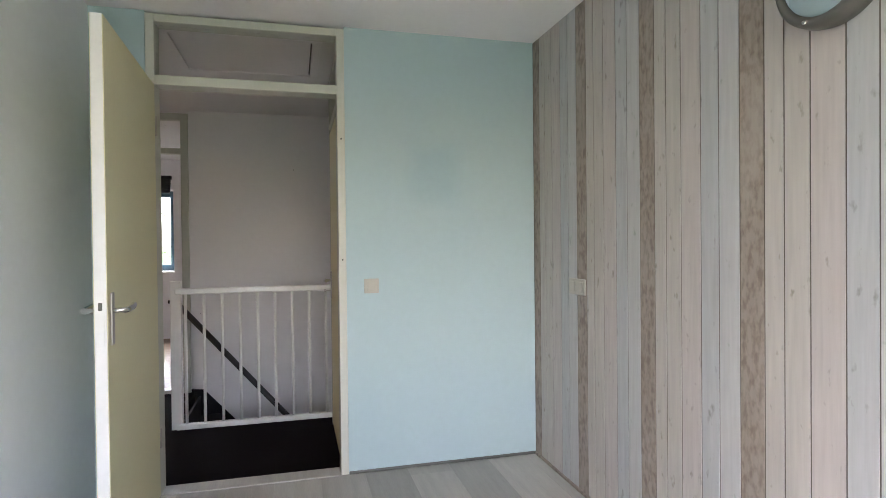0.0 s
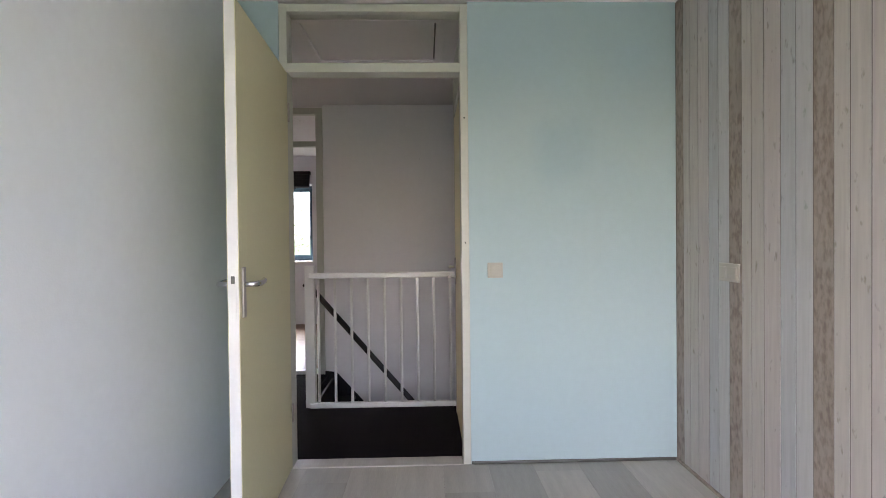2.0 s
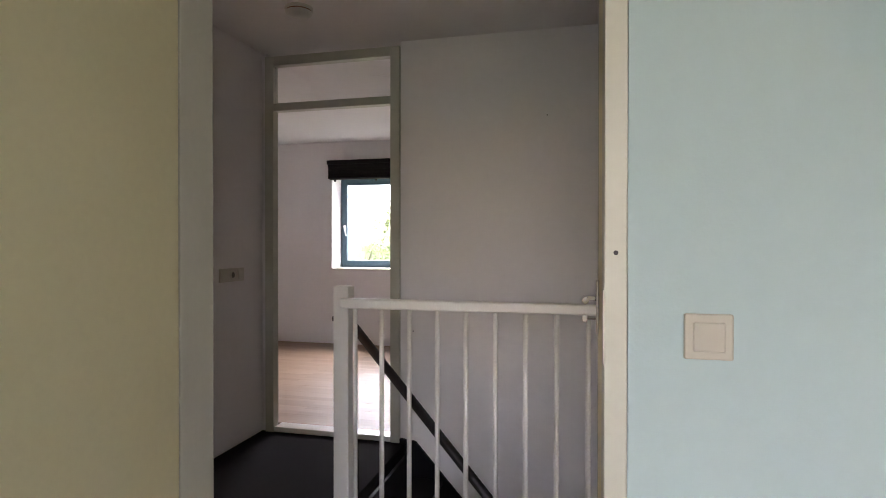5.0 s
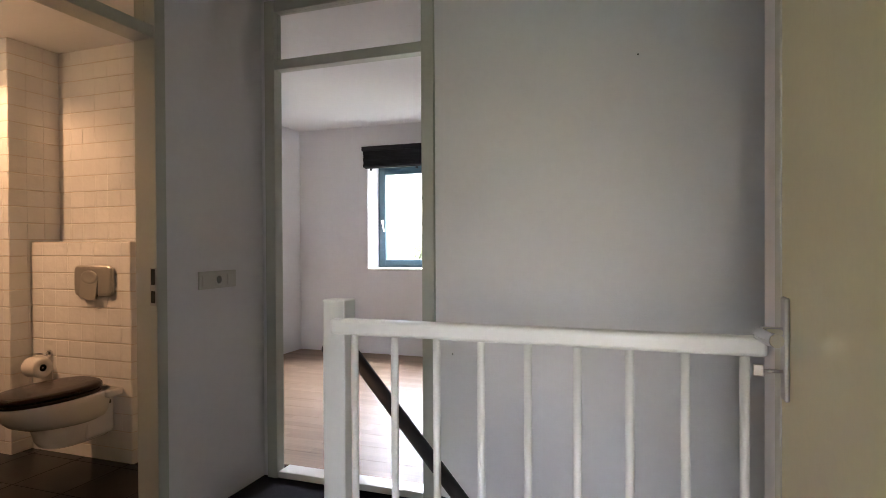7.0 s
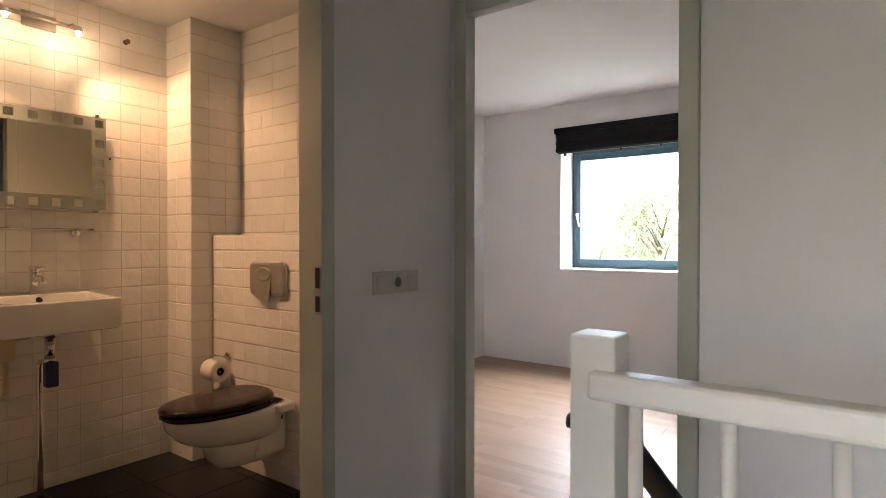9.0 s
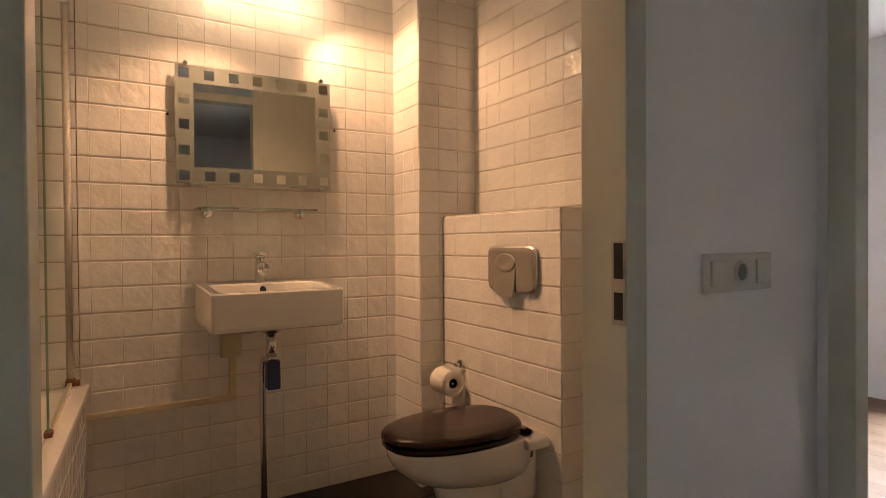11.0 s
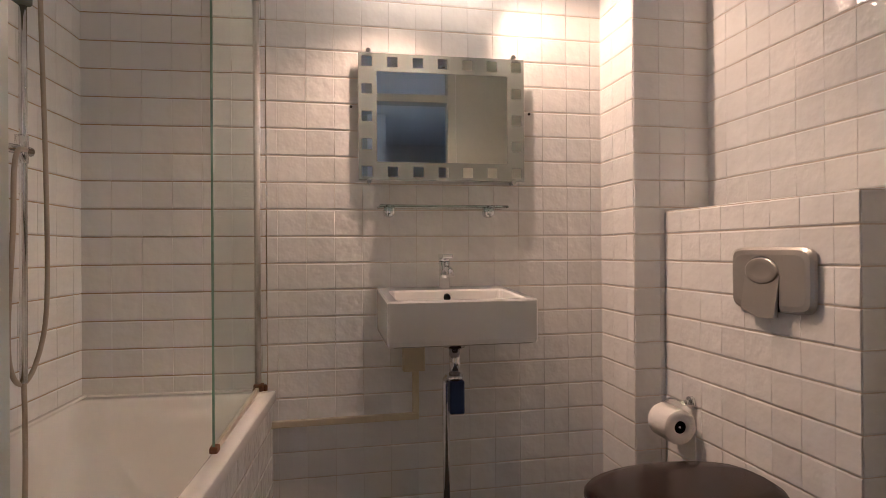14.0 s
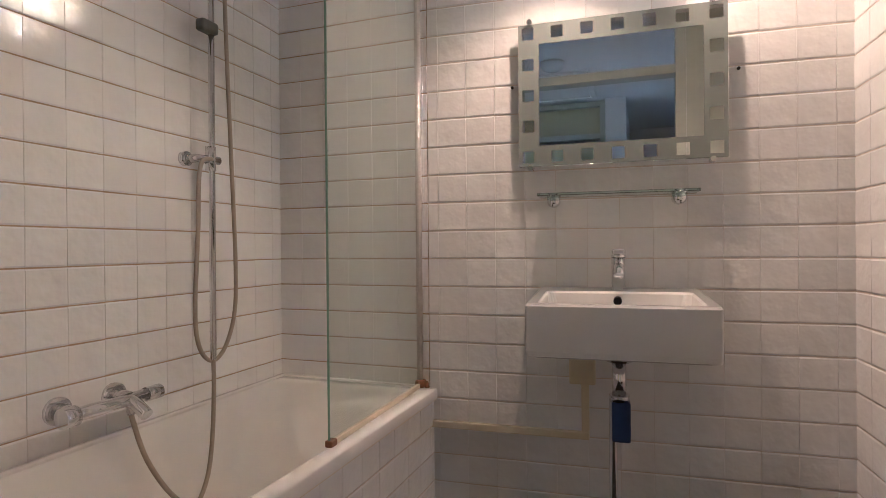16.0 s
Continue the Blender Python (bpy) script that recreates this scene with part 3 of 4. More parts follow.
wall_plate("light_switch", "white square light switch on the mint wall", "light switch", (1.098, 0.0, 1.05), (0, -1, 0), plastic=OLDPLASTIC)
wall_plate("wall_switch", "cream double switch box on the papered wall", "wall switch", (2.086, -0.555, 1.057), (-1, 0, 0), units=("switch", "switch"), plastic=OLDPLASTIC)
wall_plate("switch_and_socket_strip", "white strip of two switches and a socket on the landing wall", "switch", (-1.20, 1.935, 1.03), (1, 0, 0), units=("switch", "socket", "switch"))

wl = thing("wall_lamp", "round bulkhead lamp with grey ring on papered wall", "wall lamp", at=(2.088, -1.99, 2.008))
rot = Matrix.Rotation(radians(-90), 4, "Y")
part("ring", lathe([(0.155, 0.0), (0.160, 0.02), (0.157, 0.05), (0.147, 0.062), (0.131, 0.060), (0.127, 0.05)], 48, rot), LAMPRING, wl, "grey metal ring")
part("glass", lathe([(0.129, 0.05), (0.10, 0.065), (0.07, 0.076), (0.035, 0.082), (0.0, 0.084)], 48, rot), LAMPGLASS, wl, "pale blue-grey glass")
for a in (40, 160, 280):
    part("screw", lathe([(0.0, 0.066), (0.005, 0.066), (0.006, 0.060)], 10, rot @ Matrix.Translation((0.142 * math.cos(radians(a)), 0.142 * math.sin(radians(a)), 0))), CHROME, wl)

# ---------------------------------------------------------------- landing: balustrade, stairs, handrail
bal = thing("balustrade", "white painted wooden stair balustrade with thin round balusters", "balustrade", at=(-0.152, 1.255, LAND))
under("newel_post", blk(-0.184, 1.195, -0.16, -0.112, 1.262, 1.033, 0.004), GLOSSWHITE, bal)
under("top_rail", blk(-0.150, 1.174, 0.938, 0.948, 1.221, 0.981, 0.009, 3), GLOSSWHITE, bal)
under("bottom_rail", blk(-0.150, 1.174, LAND, 0.948, 1.221, 0.008, 0.006), GLOSSWHITE, bal)
for i in range(9):
    x = -0.082 + 0.1233 * i
    under("baluster", rod((x, 1.199, 0.006), (x, 1.199, 0.940), 0.0105), GLOSSWHITE, bal)
bolt = under("bolt_cap", rod((-0.200, 1.228, 0.885), (-0.184, 1.228, 0.885), 0.012), DARK, bal, "black bolt cap")

hr = thing("handrail", "black round stair handrail descending from the newel post", "handrail", at=(-0.10, 1.32, 0.80))
under("rail", tube(bmesh.new(), [(-0.155, 1.325, 0.855), (0.60, 1.325, -0.02), (2.0, 1.325, -1.64)], 0.021, 14), DARK, hr)
for x in (0.75, 1.5):
    z = 0.855 - (x + 0.155) * 1.159
    under("bracket", tube(bmesh.new(), [(x, 1.245, z - 0.09), (x, 1.285, z - 0.085), (x, 1.32, z - 0.02)], 0.006, 8), DARK, hr)

stairs = thing("staircase", "steep staircase with black treads beside white walls", "stairs", kind="structure", at=(-0.126, 1.76, LAND))
RISE, GOING, N = 0.2, 0.181, 13
for k in range(N):
    x, z = -0.20 + 0.05 + GOING * k, LAND - RISE * (k + 1)
    if z < -2.62:
        break
    under("tread", blk(x - 0.02, 1.248, z - 0.035, x + GOING + 0.02, NF - 0.022, z, 0.006), BLACKPAINT, stairs)
    under("riser", blk(x - 0.018, 1.248, z + 0.001, x, NF - 0.022, z + RISE - 0.036), BLACKPAINT, stairs)
bm = bmesh.new()
prof = [(-0.229, LAND), (-0.229, 0.0), (-0.126, -0.012), (2.05, -2.41), (2.05, -2.66), (1.7, -2.66), (-0.229, -0.5)]
a = [bm.verts.new((x, NF - 0.020, z)) for x, z in prof]
b = [bm.verts.new((x, NF - 0.001, z)) for x, z in prof]
bm.faces.new(a), bm.faces.new(b[::-1])
for i in range(len(prof)):
    bm.faces.new((a[i], b[i], b[(i + 1) % len(prof)], a[(i + 1) % len(prof)]))
bmesh.ops.recalc_face_normals(bm, faces=bm.faces)
under("wall_string", bm, BLACKPAINT, stairs, "black painted string board along the wall")

hatch = structure("attic_hatch", blk(0.02, 0.26, TOP - 0.012, 0.79, 0.93, TOP - 0.002, 0.002), CEIL, "white painted attic hatch in the landing ceiling", "hatch")
part("gap", blk(0.79, 0.26, TOP - 0.004, 0.80, 0.93, TOP - 0.0005), DARK, hatch)
for x0, y0, x1, y1 in ((-0.03, 0.205, 0.85, 0.25), (-0.03, 0.94, 0.85, 0.985), (-0.03, 0.25, 0.012, 0.94), (0.80, 0.25, 0.85, 0.94)):
    part("moulding", blk(x0, y0, TOP - 0.02, x1, y1, TOP - 0.001, 0.004), CEIL, hatch)

for x, z in ((0.678, 1.982), (-0.146, 0.675)):
    nh = thing("nail_hole", "small dark nail hole in the white stair wall", "nail hole", at=(x, NF, z))
    part("plug", rod((0, 0.002, 0), (0, -0.0015, 0), 0.0035, 10), DARK, nh)

sd = thing("smoke_detector", "round cream smoke detector on the landing ceiling", "smoke detector", at=(-0.605, 1.675, TOP))
part("body", lathe([(0.0, -0.046), (0.030, -0.046), (0.034, -0.043), (0.052, -0.042), (0.068, -0.034), (0.072, -0.024)], 32), PLASTIC, sd)
part("vent_ring", lathe([(0.066, -0.025), (0.066, -0.015)], 32), RUST, sd, "brownish vent ring")
part("base", lathe([(0.072, -0.016), (0.076, -0.010), (0.076, -0.001), (0.0, -0.001)], 32), PLASTIC, sd)

lamp_d = thing("ceiling_lamp", "small round opal glass ceiling lamp on the landing", "ceiling lamp", at=(-0.30, 0.74, TOP))
part("shade", lathe([(0.0, -0.075), (0.045, -0.070), (0.075, -0.052), (0.088, -0.026), (0.089, -0.014)], 32), OPAL, lamp_d, "domed opal glass shade")
part("base", lathe([(0.092, -0.016), (0.094, -0.010), (0.094, -0.001), (0.0, -0.001)], 32), PLASTIC, lamp_d)

# ---------------------------------------------------------------- second bedroom: window, blind, view
win = thing("window_1", "teal painted window with one sash in a deep white reveal", "window", kind="structure", at=(-1.527, 5.64, 0.93))
X0, X1, Z0, Z1, WY = -2.112, -0.942, 0.93, 2.06, 5.600
fr = under("window_frame", blk(X0, WY, Z0, X0 + 0.035, WY + 0.07, Z1, 0.003), TEAL, win)
for a in ((X1 - 0.035, Z0, X1, Z1), (X0 + 0.035, Z0, X1 - 0.035, Z0 + 0.035), (X0 + 0.035, Z1 - 0.035, X1 - 0.035, Z1)):
    under("window_frame", blk(a[0], WY, a[1], a[2], WY + 0.07, a[3], 0.003), TEAL, win)
sash = []
s0, s1, sz0, sz1, sw = X0 + 0.033, X1 - 0.033, Z0 + 0.033, Z1 - 0.033, 0.055
for a in ((s0, sz0, s0 + sw, sz1), (s1 - sw, sz0, s1, sz1), (s0 + sw, sz0, s1 - sw, sz0 + sw), (s0 + sw, sz1 - sw, s1 - sw, sz1)):
    under("sash", blk(a[0], WY - 0.018, a[1], a[2], WY + 0.04, a[3], 0.004), TEAL, win)
under("pane", blk(s0 + sw - 0.004, WY + 0.004, sz0 + sw - 0.004, s1 - sw + 0.004, WY + 0.010, sz1 - sw + 0.004), PANE, win).visible_shadow = False
hd = under("handle_rose", blk(s0 + 0.014, WY - 0.028, 1.40, s0 + 0.040, WY - 0.018, 1.465, 0.004), GLOSSWHITE, win, "white handle rose")
hb = bmesh.new()
tube(hb, [(s0 + 0.027, WY - 0.026, 1.45), (s0 + 0.027, WY - 0.055, 1.45), (s0 + 0.034, WY - 0.060, 1.44), (s0 + 0.060, WY - 0.060, 1.33)], 0.009, 10)
hb.transform(Matrix.Translation(-win.location))
part("lever", hb, GLOSSWHITE, hd, "white window lever")
under("hinge", blk(s1 - 0.012, WY - 0.030, 1.50, s1 + 0.012, WY - 0.016, 1.58, 0.003), TEAL, win)
under("window_sill", blk(X0 - 0.002, BACK - 0.018, 0.905, X1 + 0.002, WY + 0.03, 0.930, 0.004), GLOSSWHITE, win, "white painted window sill")

bl = thing("window_blind", "drawn-up black fabric blind above the window", "blind", at=(-1.55, 5.28, 2.14))
under("head_rail", blk(-2.150, 5.255, 2.195, -0.955, 5.324, 2.245, 0.004), BLIND, bl)
for k in range(5):
    z = 2.190 - k * 0.034
    under("fabric_fold", blk(-2.135 + 0.002 * (k % 2), 5.252 + 0.006 * (k % 2), z - 0.036, -0.965, 5.312 - 0.007 * k, z + 0.004, 0.010, 3), BLIND, bl)
under("bottom_bar", blk(-2.118, 5.268, 2.008, -0.975, 5.300, 2.022, 0.003), DARK, bl)
for x in (-2.05, -1.52, -1.18):
    under("cord_guide", blk(x - 0.010, 5.275, 1.985, x + 0.010, 5.296, 2.010, 0.002), DARK, bl)

# view outside: lawn to the horizon and leafy trees
gm = bmesh.new()
v = [gm.verts.new(p) for p in ((-2000, -2000, -5.6), (2000, -2000, -5.6), (2000, 2500, -5.6), (-2000, 2500, -5.6))]
gm.faces.new(v)
structure("ground", gm, GRASS, "green lawn far below the window", "ground")
box_walls = structure("facade_outside", blk(-3.4, BACK + 0.36, -5.6, 2.0, BACK + 0.37, -0.2), WHITE, "outer wall of the house below the window", "facade")


def tree(x, y, height, spread, seed, label):
    """A tapered trunk with limbs and a crown of many small leaf clumps."""
    rnd = random.Random(seed)
    t = thing("tree", label, "tree", group="trees outside the window", at=(x, y, -5.6))
    bm = bmesh.new()
    top = Vector((rnd.uniform(-0.3, 0.3), 0, height * 0.9))
    tube(bm, smooth_curve([(0, 0, 0), (0.1, 0, height * 0.4), top], 5), 0.1, 8, radii=[0.20 - 0.017 * i for i in range(11)])
    tips = []
    for k in range(22):
        h = height * rnd.uniform(0.25, 0.92)
        a = rnd.uniform(0, 6.28)
        r = spread * (1.08 - h / height) * rnd.uniform(0.6, 1.1) + 0.25
        tip = Vector((r * math.cos(a), r * math.sin(a), h + rnd.uniform(0.2, 0.8)))
        tube(bm, [(0.05, 0, h * 0.93), tip * 0.5 + Vector((0, 0, h * 0.48)), tip], 0.03, 5, radii=[0.045, 0.03, 0.012])
        tips.append(tip)
    part("trunk", bm, BARK, t)
    verts, faces = [], []
    for tip in tips + [top + Vector((0, 0, 0.4))]:
        for _ in range(190):
            c = tip + Vector((rnd.gauss(0, 0.33), rnd.gauss(0, 0.33), rnd.gauss(0, 0.30)))
            u = Vector((rnd.gauss(0, 1), rnd.gauss(0, 1), rnd.gauss(0, 1))).normalized() * rnd.uniform(0.035, 0.07)
            w = u.orthogonal().normalized() * rnd.uniform(0.02, 0.045)
            i = len(verts)
            verts += [c - u, c + w, c + u, c - w]
            faces.append((i, i + 1, i + 2, i + 3))
    me = bpy.data.meshes.new("crown")
    me.from_pydata([tuple(p) for p in verts], [], faces)
    me.materials.append(LEAF)
    cr = new("crown", me)
    cr.parent = t
    return t


tree(-4.6, 17.5, 8.3, 2.5, 3, "young leafy tree with light green crown on the lawn")
tree(-8.4, 27.0, 6.6, 2.6, 5, "broad leafy tree with light green crown")
tree(-3.0, 31.0, 6.3, 2.8, 8, "broad leafy tree with light green crown")
tree(-12.5, 33.0, 6.8, 2.8, 9, "broad leafy tree with light green crown")

# ---------------------------------------------------------------- bathroom: tub and screen
tub = thing("bathtub", "white enamelled built-in bathtub with tiled front", "bathtub", at=(-2.1, 0.38, BF))
TX0, TX1, TY0, TY1, TZ = WX + 0.006, EX - 0.002, SY + 0.006, 0.730, 0.598


def ring_pts(inset, z, rad, n=6):
    """A rounded rectangle inside the tub's rim."""
    x0, x1, y0, y1 = TX0 + inset[0], TX1 - min(inset[0], 0.2), TY0 + inset[1], TY1 - inset[2]
    out = []
    for cx, cy, a0 in ((x1 - rad, y1 - rad, 0), (x0 + rad, y1 - rad, 90), (x0 + rad, y0 + rad, 180), (x1 - rad, y0 + rad, 270)):
        for k in range(n + 1):
            a = radians(a0 + 90 * k / n)
            out.append((cx + rad * math.cos(a), cy + rad * math.sin(a), z))
    return out


bm = bmesh.new()
levels = [((0, 0, 0.0), TZ - 0.035, 0.004), ((0, 0, 0.0), TZ - 0.006, 0.004), ((0.003, 0.003, 0.003), TZ, 0.006), ((0.060, 0.012, 0.045), TZ, 0.05),
          ((0.075, 0.018, 0.053), TZ - 0.006, 0.06), ((0.13, 0.040, 0.070), TZ - 0.07, 0.09), ((0.21, 0.065, 0.085), TZ - 0.17, 0.11),
          ((0.33, 0.085, 0.10), TZ - 0.29, 0.12), ((0.46, 0.11, 0.13), TZ - 0.375, 0.12), ((0.58, 0.16, 0.18), TZ - 0.40, 0.10)]
rings = [[bm.verts.new(p) for p in ring_pts(*lv)] for lv in levels]
for q, w in zip(rings, rings[1:]):
    for k in range(len(q)):
        bm.faces.new((q[k], q[(k + 1) % len(q)], w[(k + 1) % len(q)], w[k])).smooth = True
bm.faces.new(rings[-1])
bmesh.ops.recalc_face_normals(bm, faces=bm.faces)
under("basin_shell", bm, ENAMEL, tub)
under("sealant", blk(TX0 - 0.003, TY0 - 0.004, TZ - 0.012, TX1, TY0 + 0.016, TZ + 0.007, 0.005, 3), ENAMEL, tub, "white sealant bead")
under("sealant", blk(TX0 - 0.004, TY0 + 0.016, TZ - 0.012, TX0 + 0.012, 0.650, TZ + 0.006, 0.005, 3), ENAMEL, tub, "white sealant bead")
panel = under("front_panel", blk(TX0, 0.665, BF, TX1, 0.714, TZ - 0.037), GROUT, tub, "white tiled bathtub front")
under("rim_trim", blk(TX0, 0.714, TZ - 0.040, TX1, 0.727, TZ - 0.0355, 0.001), DUCTP, tub, "yellowed sealant strip under the rim")

scr = thing("shower_screen", "clear glass bath screen with chrome hinge post on the bathtub", "shower screen", at=(-2.55, 0.672, TZ))
under("glass", blk(-2.875, 0.667, TZ + 0.012, -2.270, 0.673, 1.99, 0.001, 1), SCREEN, scr, "greenish glass with a film of lime")
under("glass_edge", blk(-2.2698, 0.6672, TZ + 0.013, -2.2682, 0.6728, 1.989), EDGEGREEN, scr, "green polished glass edge")
under("post", rod((-2.882, 0.670, TZ + 0.01), (-2.882, 0.670, 1.99), 0.011), POSTMETAL, scr, "chrome hinge post")
under("seal_strip", blk(-2.868, 0.664, TZ + 0.001, -2.274, 0.676, TZ + 0.016, 0.002), DUCTP, scr, "yellowed seal strip")
fb = under("post_foot", blk(-2.894, 0.656, TZ + 0.001, -2.866, 0.690, TZ + 0.028, 0.006), RUST, scr, "rusty post foot")
under("rust_stain", rod((-2.892, 0.694, TZ - 0.02), (-2.880, 0.694, TZ + 0.02), 0.007), RUST, scr)
under("post_head", blk(-2.898, 0.655, 1.945, -2.866, 0.686, 1.975, 0.006), CHROME, scr)
under("end_clip", blk(-2.294, 0.660, TZ + 0.001, -2.264, 0.680, TZ + 0.018, 0.004), RUST, scr, "rusty corner clip")

# shower bar, hose and mixer on the south wall
sh = thing("shower_set", "chrome shower bar with slider and hanging hose on tiles", "shower", at=(-2.53, SY + 0.05, 1.35))
BX, BY = -2.473, SY + 0.062
under("bar", rod((BX, BY, 0.74), (BX - 0.006, BY, 2.02), 0.0095), CHROME, sh)
under("wall_bracket", tube(bmesh.new(), [(BX + 0.05, SY + 0.004, 1.352), (BX + 0.045, BY - 0.01, 1.352), (BX - 0.028, BY + 0.004, 1.352)], 0.013, 12), CHROME, sh)
under("bracket_rose", rod((BX + 0.05, SY + 0.003, 1.352), (BX + 0.05, SY + 0.018, 1.352), 0.022, 16), CHROME, sh)
under("bracket_knob", rod((BX, BY - 0.002, 1.318), (BX, BY - 0.002, 1.392), 0.0155, 12), CHROME, sh)
under("slider", blk(BX - 0.020, BY - 0.016, 1.735, BX + 0.048, BY + 0.020, 1.772, 0.010, 3), LAMPRING, sh, "dull grey slider")
under("bracket_rose", rod((BX, SY + 0.003, 1.95), (BX, SY + 0.06, 1.95), 0.014, 14), CHROME, sh)
HY = SY + 0.085
loop = smooth_curve([(BX - 0.035, HY, 1.98), (BX - 0.045, HY, 1.70), (BX - 0.062, HY, 1.35), (BX - 0.088, HY - 0.01, 1.05), (BX - 0.094, HY - 0.02, 0.88),
                     (BX - 0.062, HY - 0.03, 0.770), (BX - 0.004, HY - 0.03, 0.735), (BX + 0.058, HY - 0.02, 0.785), (BX + 0.085, HY - 0.01, 0.90),
                     (BX + 0.080, HY, 1.15), (BX + 0.076, HY, 1.28), (BX + 0.060, HY, 1.340), (BX + 0.012, HY - 0.008, 1.352)], 6)
under("hose", tube(bmesh.new(), loop, 0.0065, 8), HOSE, sh, "dull brownish metal hose")
feed = smooth_curve([(BX, BY, 0.76), (BX + 0.004, BY + 0.005, 0.65), (BX + 0.030, BY + 0.02, 0.50), (BX + 0.075, BY + 0.04, 0.405), (BX + 0.14, BY + 0.055, 0.36),
                     (BX + 0.21, BY + 0.045, 0.42), (BX + 0.265, BY + 0.02, 0.53), (BX + 0.291, BY + 0.002, 0.64), (BX + 0.294, BY, 0.668)], 6)
under("feed_hose", tube(bmesh.new(), feed, 0.0065, 8), HOSE, sh, "dull brownish metal hose")

mx = thing("bath_mixer", "chrome thermostatic bath mixer on the tiled wall", "mixer tap", at=(-2.13, SY + 0.05, 0.69))
MZ, MY = 0.694, SY + 0.062
under("body", rod((-2.005, MY, MZ), (-2.235, MY, MZ), 0.0165, 18), CHROME, mx)
for x in (-2.025, -2.175):
    rs = under("wall_rose", rod((x, SY + 0.004, MZ + 0.006), (x, SY + 0.014, MZ + 0.006), 0.033, 22), CHROME, mx)
    under("union", rod((x, SY + 0.012, MZ + 0.005), (x, MY, MZ), 0.020, 16), CHROME, mx)
under("knob", rod((-1.995, MY, MZ), (-2.030, MY, MZ), 0.024, 18), CHROME, mx)
under("knob", rod((-2.225, MY, MZ), (-2.270, MY, MZ), 0.019, 18), CHROME, mx)
under("spout", tube(bmesh.new(), smooth_curve([(-2.175, MY, MZ), (-2.175, MY + 0.03, MZ - 0.015), (-2.175, MY + 0.06, MZ - 0.035)], 4), 0.016, 14), CHROME, mx)
under("hose_outlet", rod((-2.179, MY, MZ - 0.04), (-2.179, MY, MZ), 0.010, 12), CHROME, mx)

# ---------------------------------------------------------------- bathroom: basin, tap, trap, mirror, shelf
bs = thing("wash_basin", "square white ceramic wall-hung wash basin", "wash basin", at=(-2.70, 1.318, 0.86))
bx0, bx1, by0, by1, bz0, bz1 = WX + 0.006, -2.507, 1.082, 1.553, 0.788, 0.930


def rect_ring(bm, x0, x1, y0, y1, z, rad, n=4):
    out = []
    for cx, cy, a0 in ((x1 - rad, y1 - rad, 0), (x0 + rad, y1 - rad, 90), (x0 + rad, y0 + rad, 180), (x1 - rad, y0 + rad, 270)):
        for k in range(n + 1):
            a = radians(a0 + 90 * k / n)
            out.append(bm.verts.new((cx + rad * math.cos(a), cy + rad * math.sin(a), z)))
    return out


bm = bmesh.new()
seq = [(0.02, 0.02, 0.02, 0.02, bz0, 0.01), (0.002, 0.002, 0.002, 0.002, bz0 + 0.006, 0.008), (0, 0, 0, 0, bz0 + 0.02, 0.007), (0, 0, 0, 0, bz1 - 0.006, 0.007),
       (0.004, 0.004, 0.004, 0.004, bz1, 0.006), (0.105, 0.018, 0.030, 0.030, bz1, 0.018), (0.110, 0.022, 0.034, 0.034, bz1 - 0.006, 0.02),
       (0.122, 0.032, 0.046, 0.046, bz1 - 0.085, 0.03), (0.17, 0.08, 0.10, 0.10, bz1 - 0.105, 0.04)]
rings = [rect_ring(bm, bx0 + a, bx1 - b, by0 + c, by1 - d, z, r) for a, b, c, d, z, r in seq]
for q, w in zip(rings, rings[1:]):
    for k in range(len(q)):
        bm.faces.new((q[k], q[(k + 1) % len(q)], w[(k + 1) % len(q)], w[k]))
bm.faces.new(rings[0][::-1]), bm.faces.new(rings[-1])
bmesh.ops.recalc_face_normals(bm, faces=bm.faces)
for vert in bm.verts:
    if vert.co.z > bz0 + 0.03:
        vert.co.z += 0.018 * (bx1 - vert.co.x) / (bx1 - bx0)
under("bowl", bm, CERAMIC, bs)
under("overflow_hole", rod((bx0 + 0.108, 1.318, 0.919), (bx0 + 0.1215, 1.318, 0.915), 0.012, 16), DARK, bs, "dark overflow hole")
under("drain", lathe([(0.0, 0.0), (0.022, 0.0), (0.024, -0.004)], 20, Matrix.Translation((-2.66, 1.318, bz1 - 0.103))), CHROME, bs)

tz1 = bz1 + 0.013
tap = thing("basin_tap", "chrome single-lever basin tap", "tap", at=(-2.845, 1.322, tz1))
under("body", tube(bmesh.new(), [(-2.842, 1.322, tz1), (-2.842, 1.322, tz1 + 0.105)], 0.020, 18), CHROME, tap)
under("spout", tube(bmesh.new(), smooth_curve([(-2.842, 1.322, tz1 + 0.055), (-2.79, 1.322, tz1 + 0.072), (-2.745, 1.322, tz1 + 0.066), (-2.735, 1.322, tz1 + 0.052)], 5), 0.0135, 14), CHROME, tap)
bm = blk(-2.866, 1.302, tz1 + 0.108, -2.775, 1.342, tz1 + 0.126, 0.007, 3)
under("lever", bm, CHROME, tap)
under("cap", lathe([(0.021, 0.100), (0.023, 0.108), (0.0, 0.112)], 18, Matrix.Translation((-2.842, 1.322, tz1))), CHROME, tap)

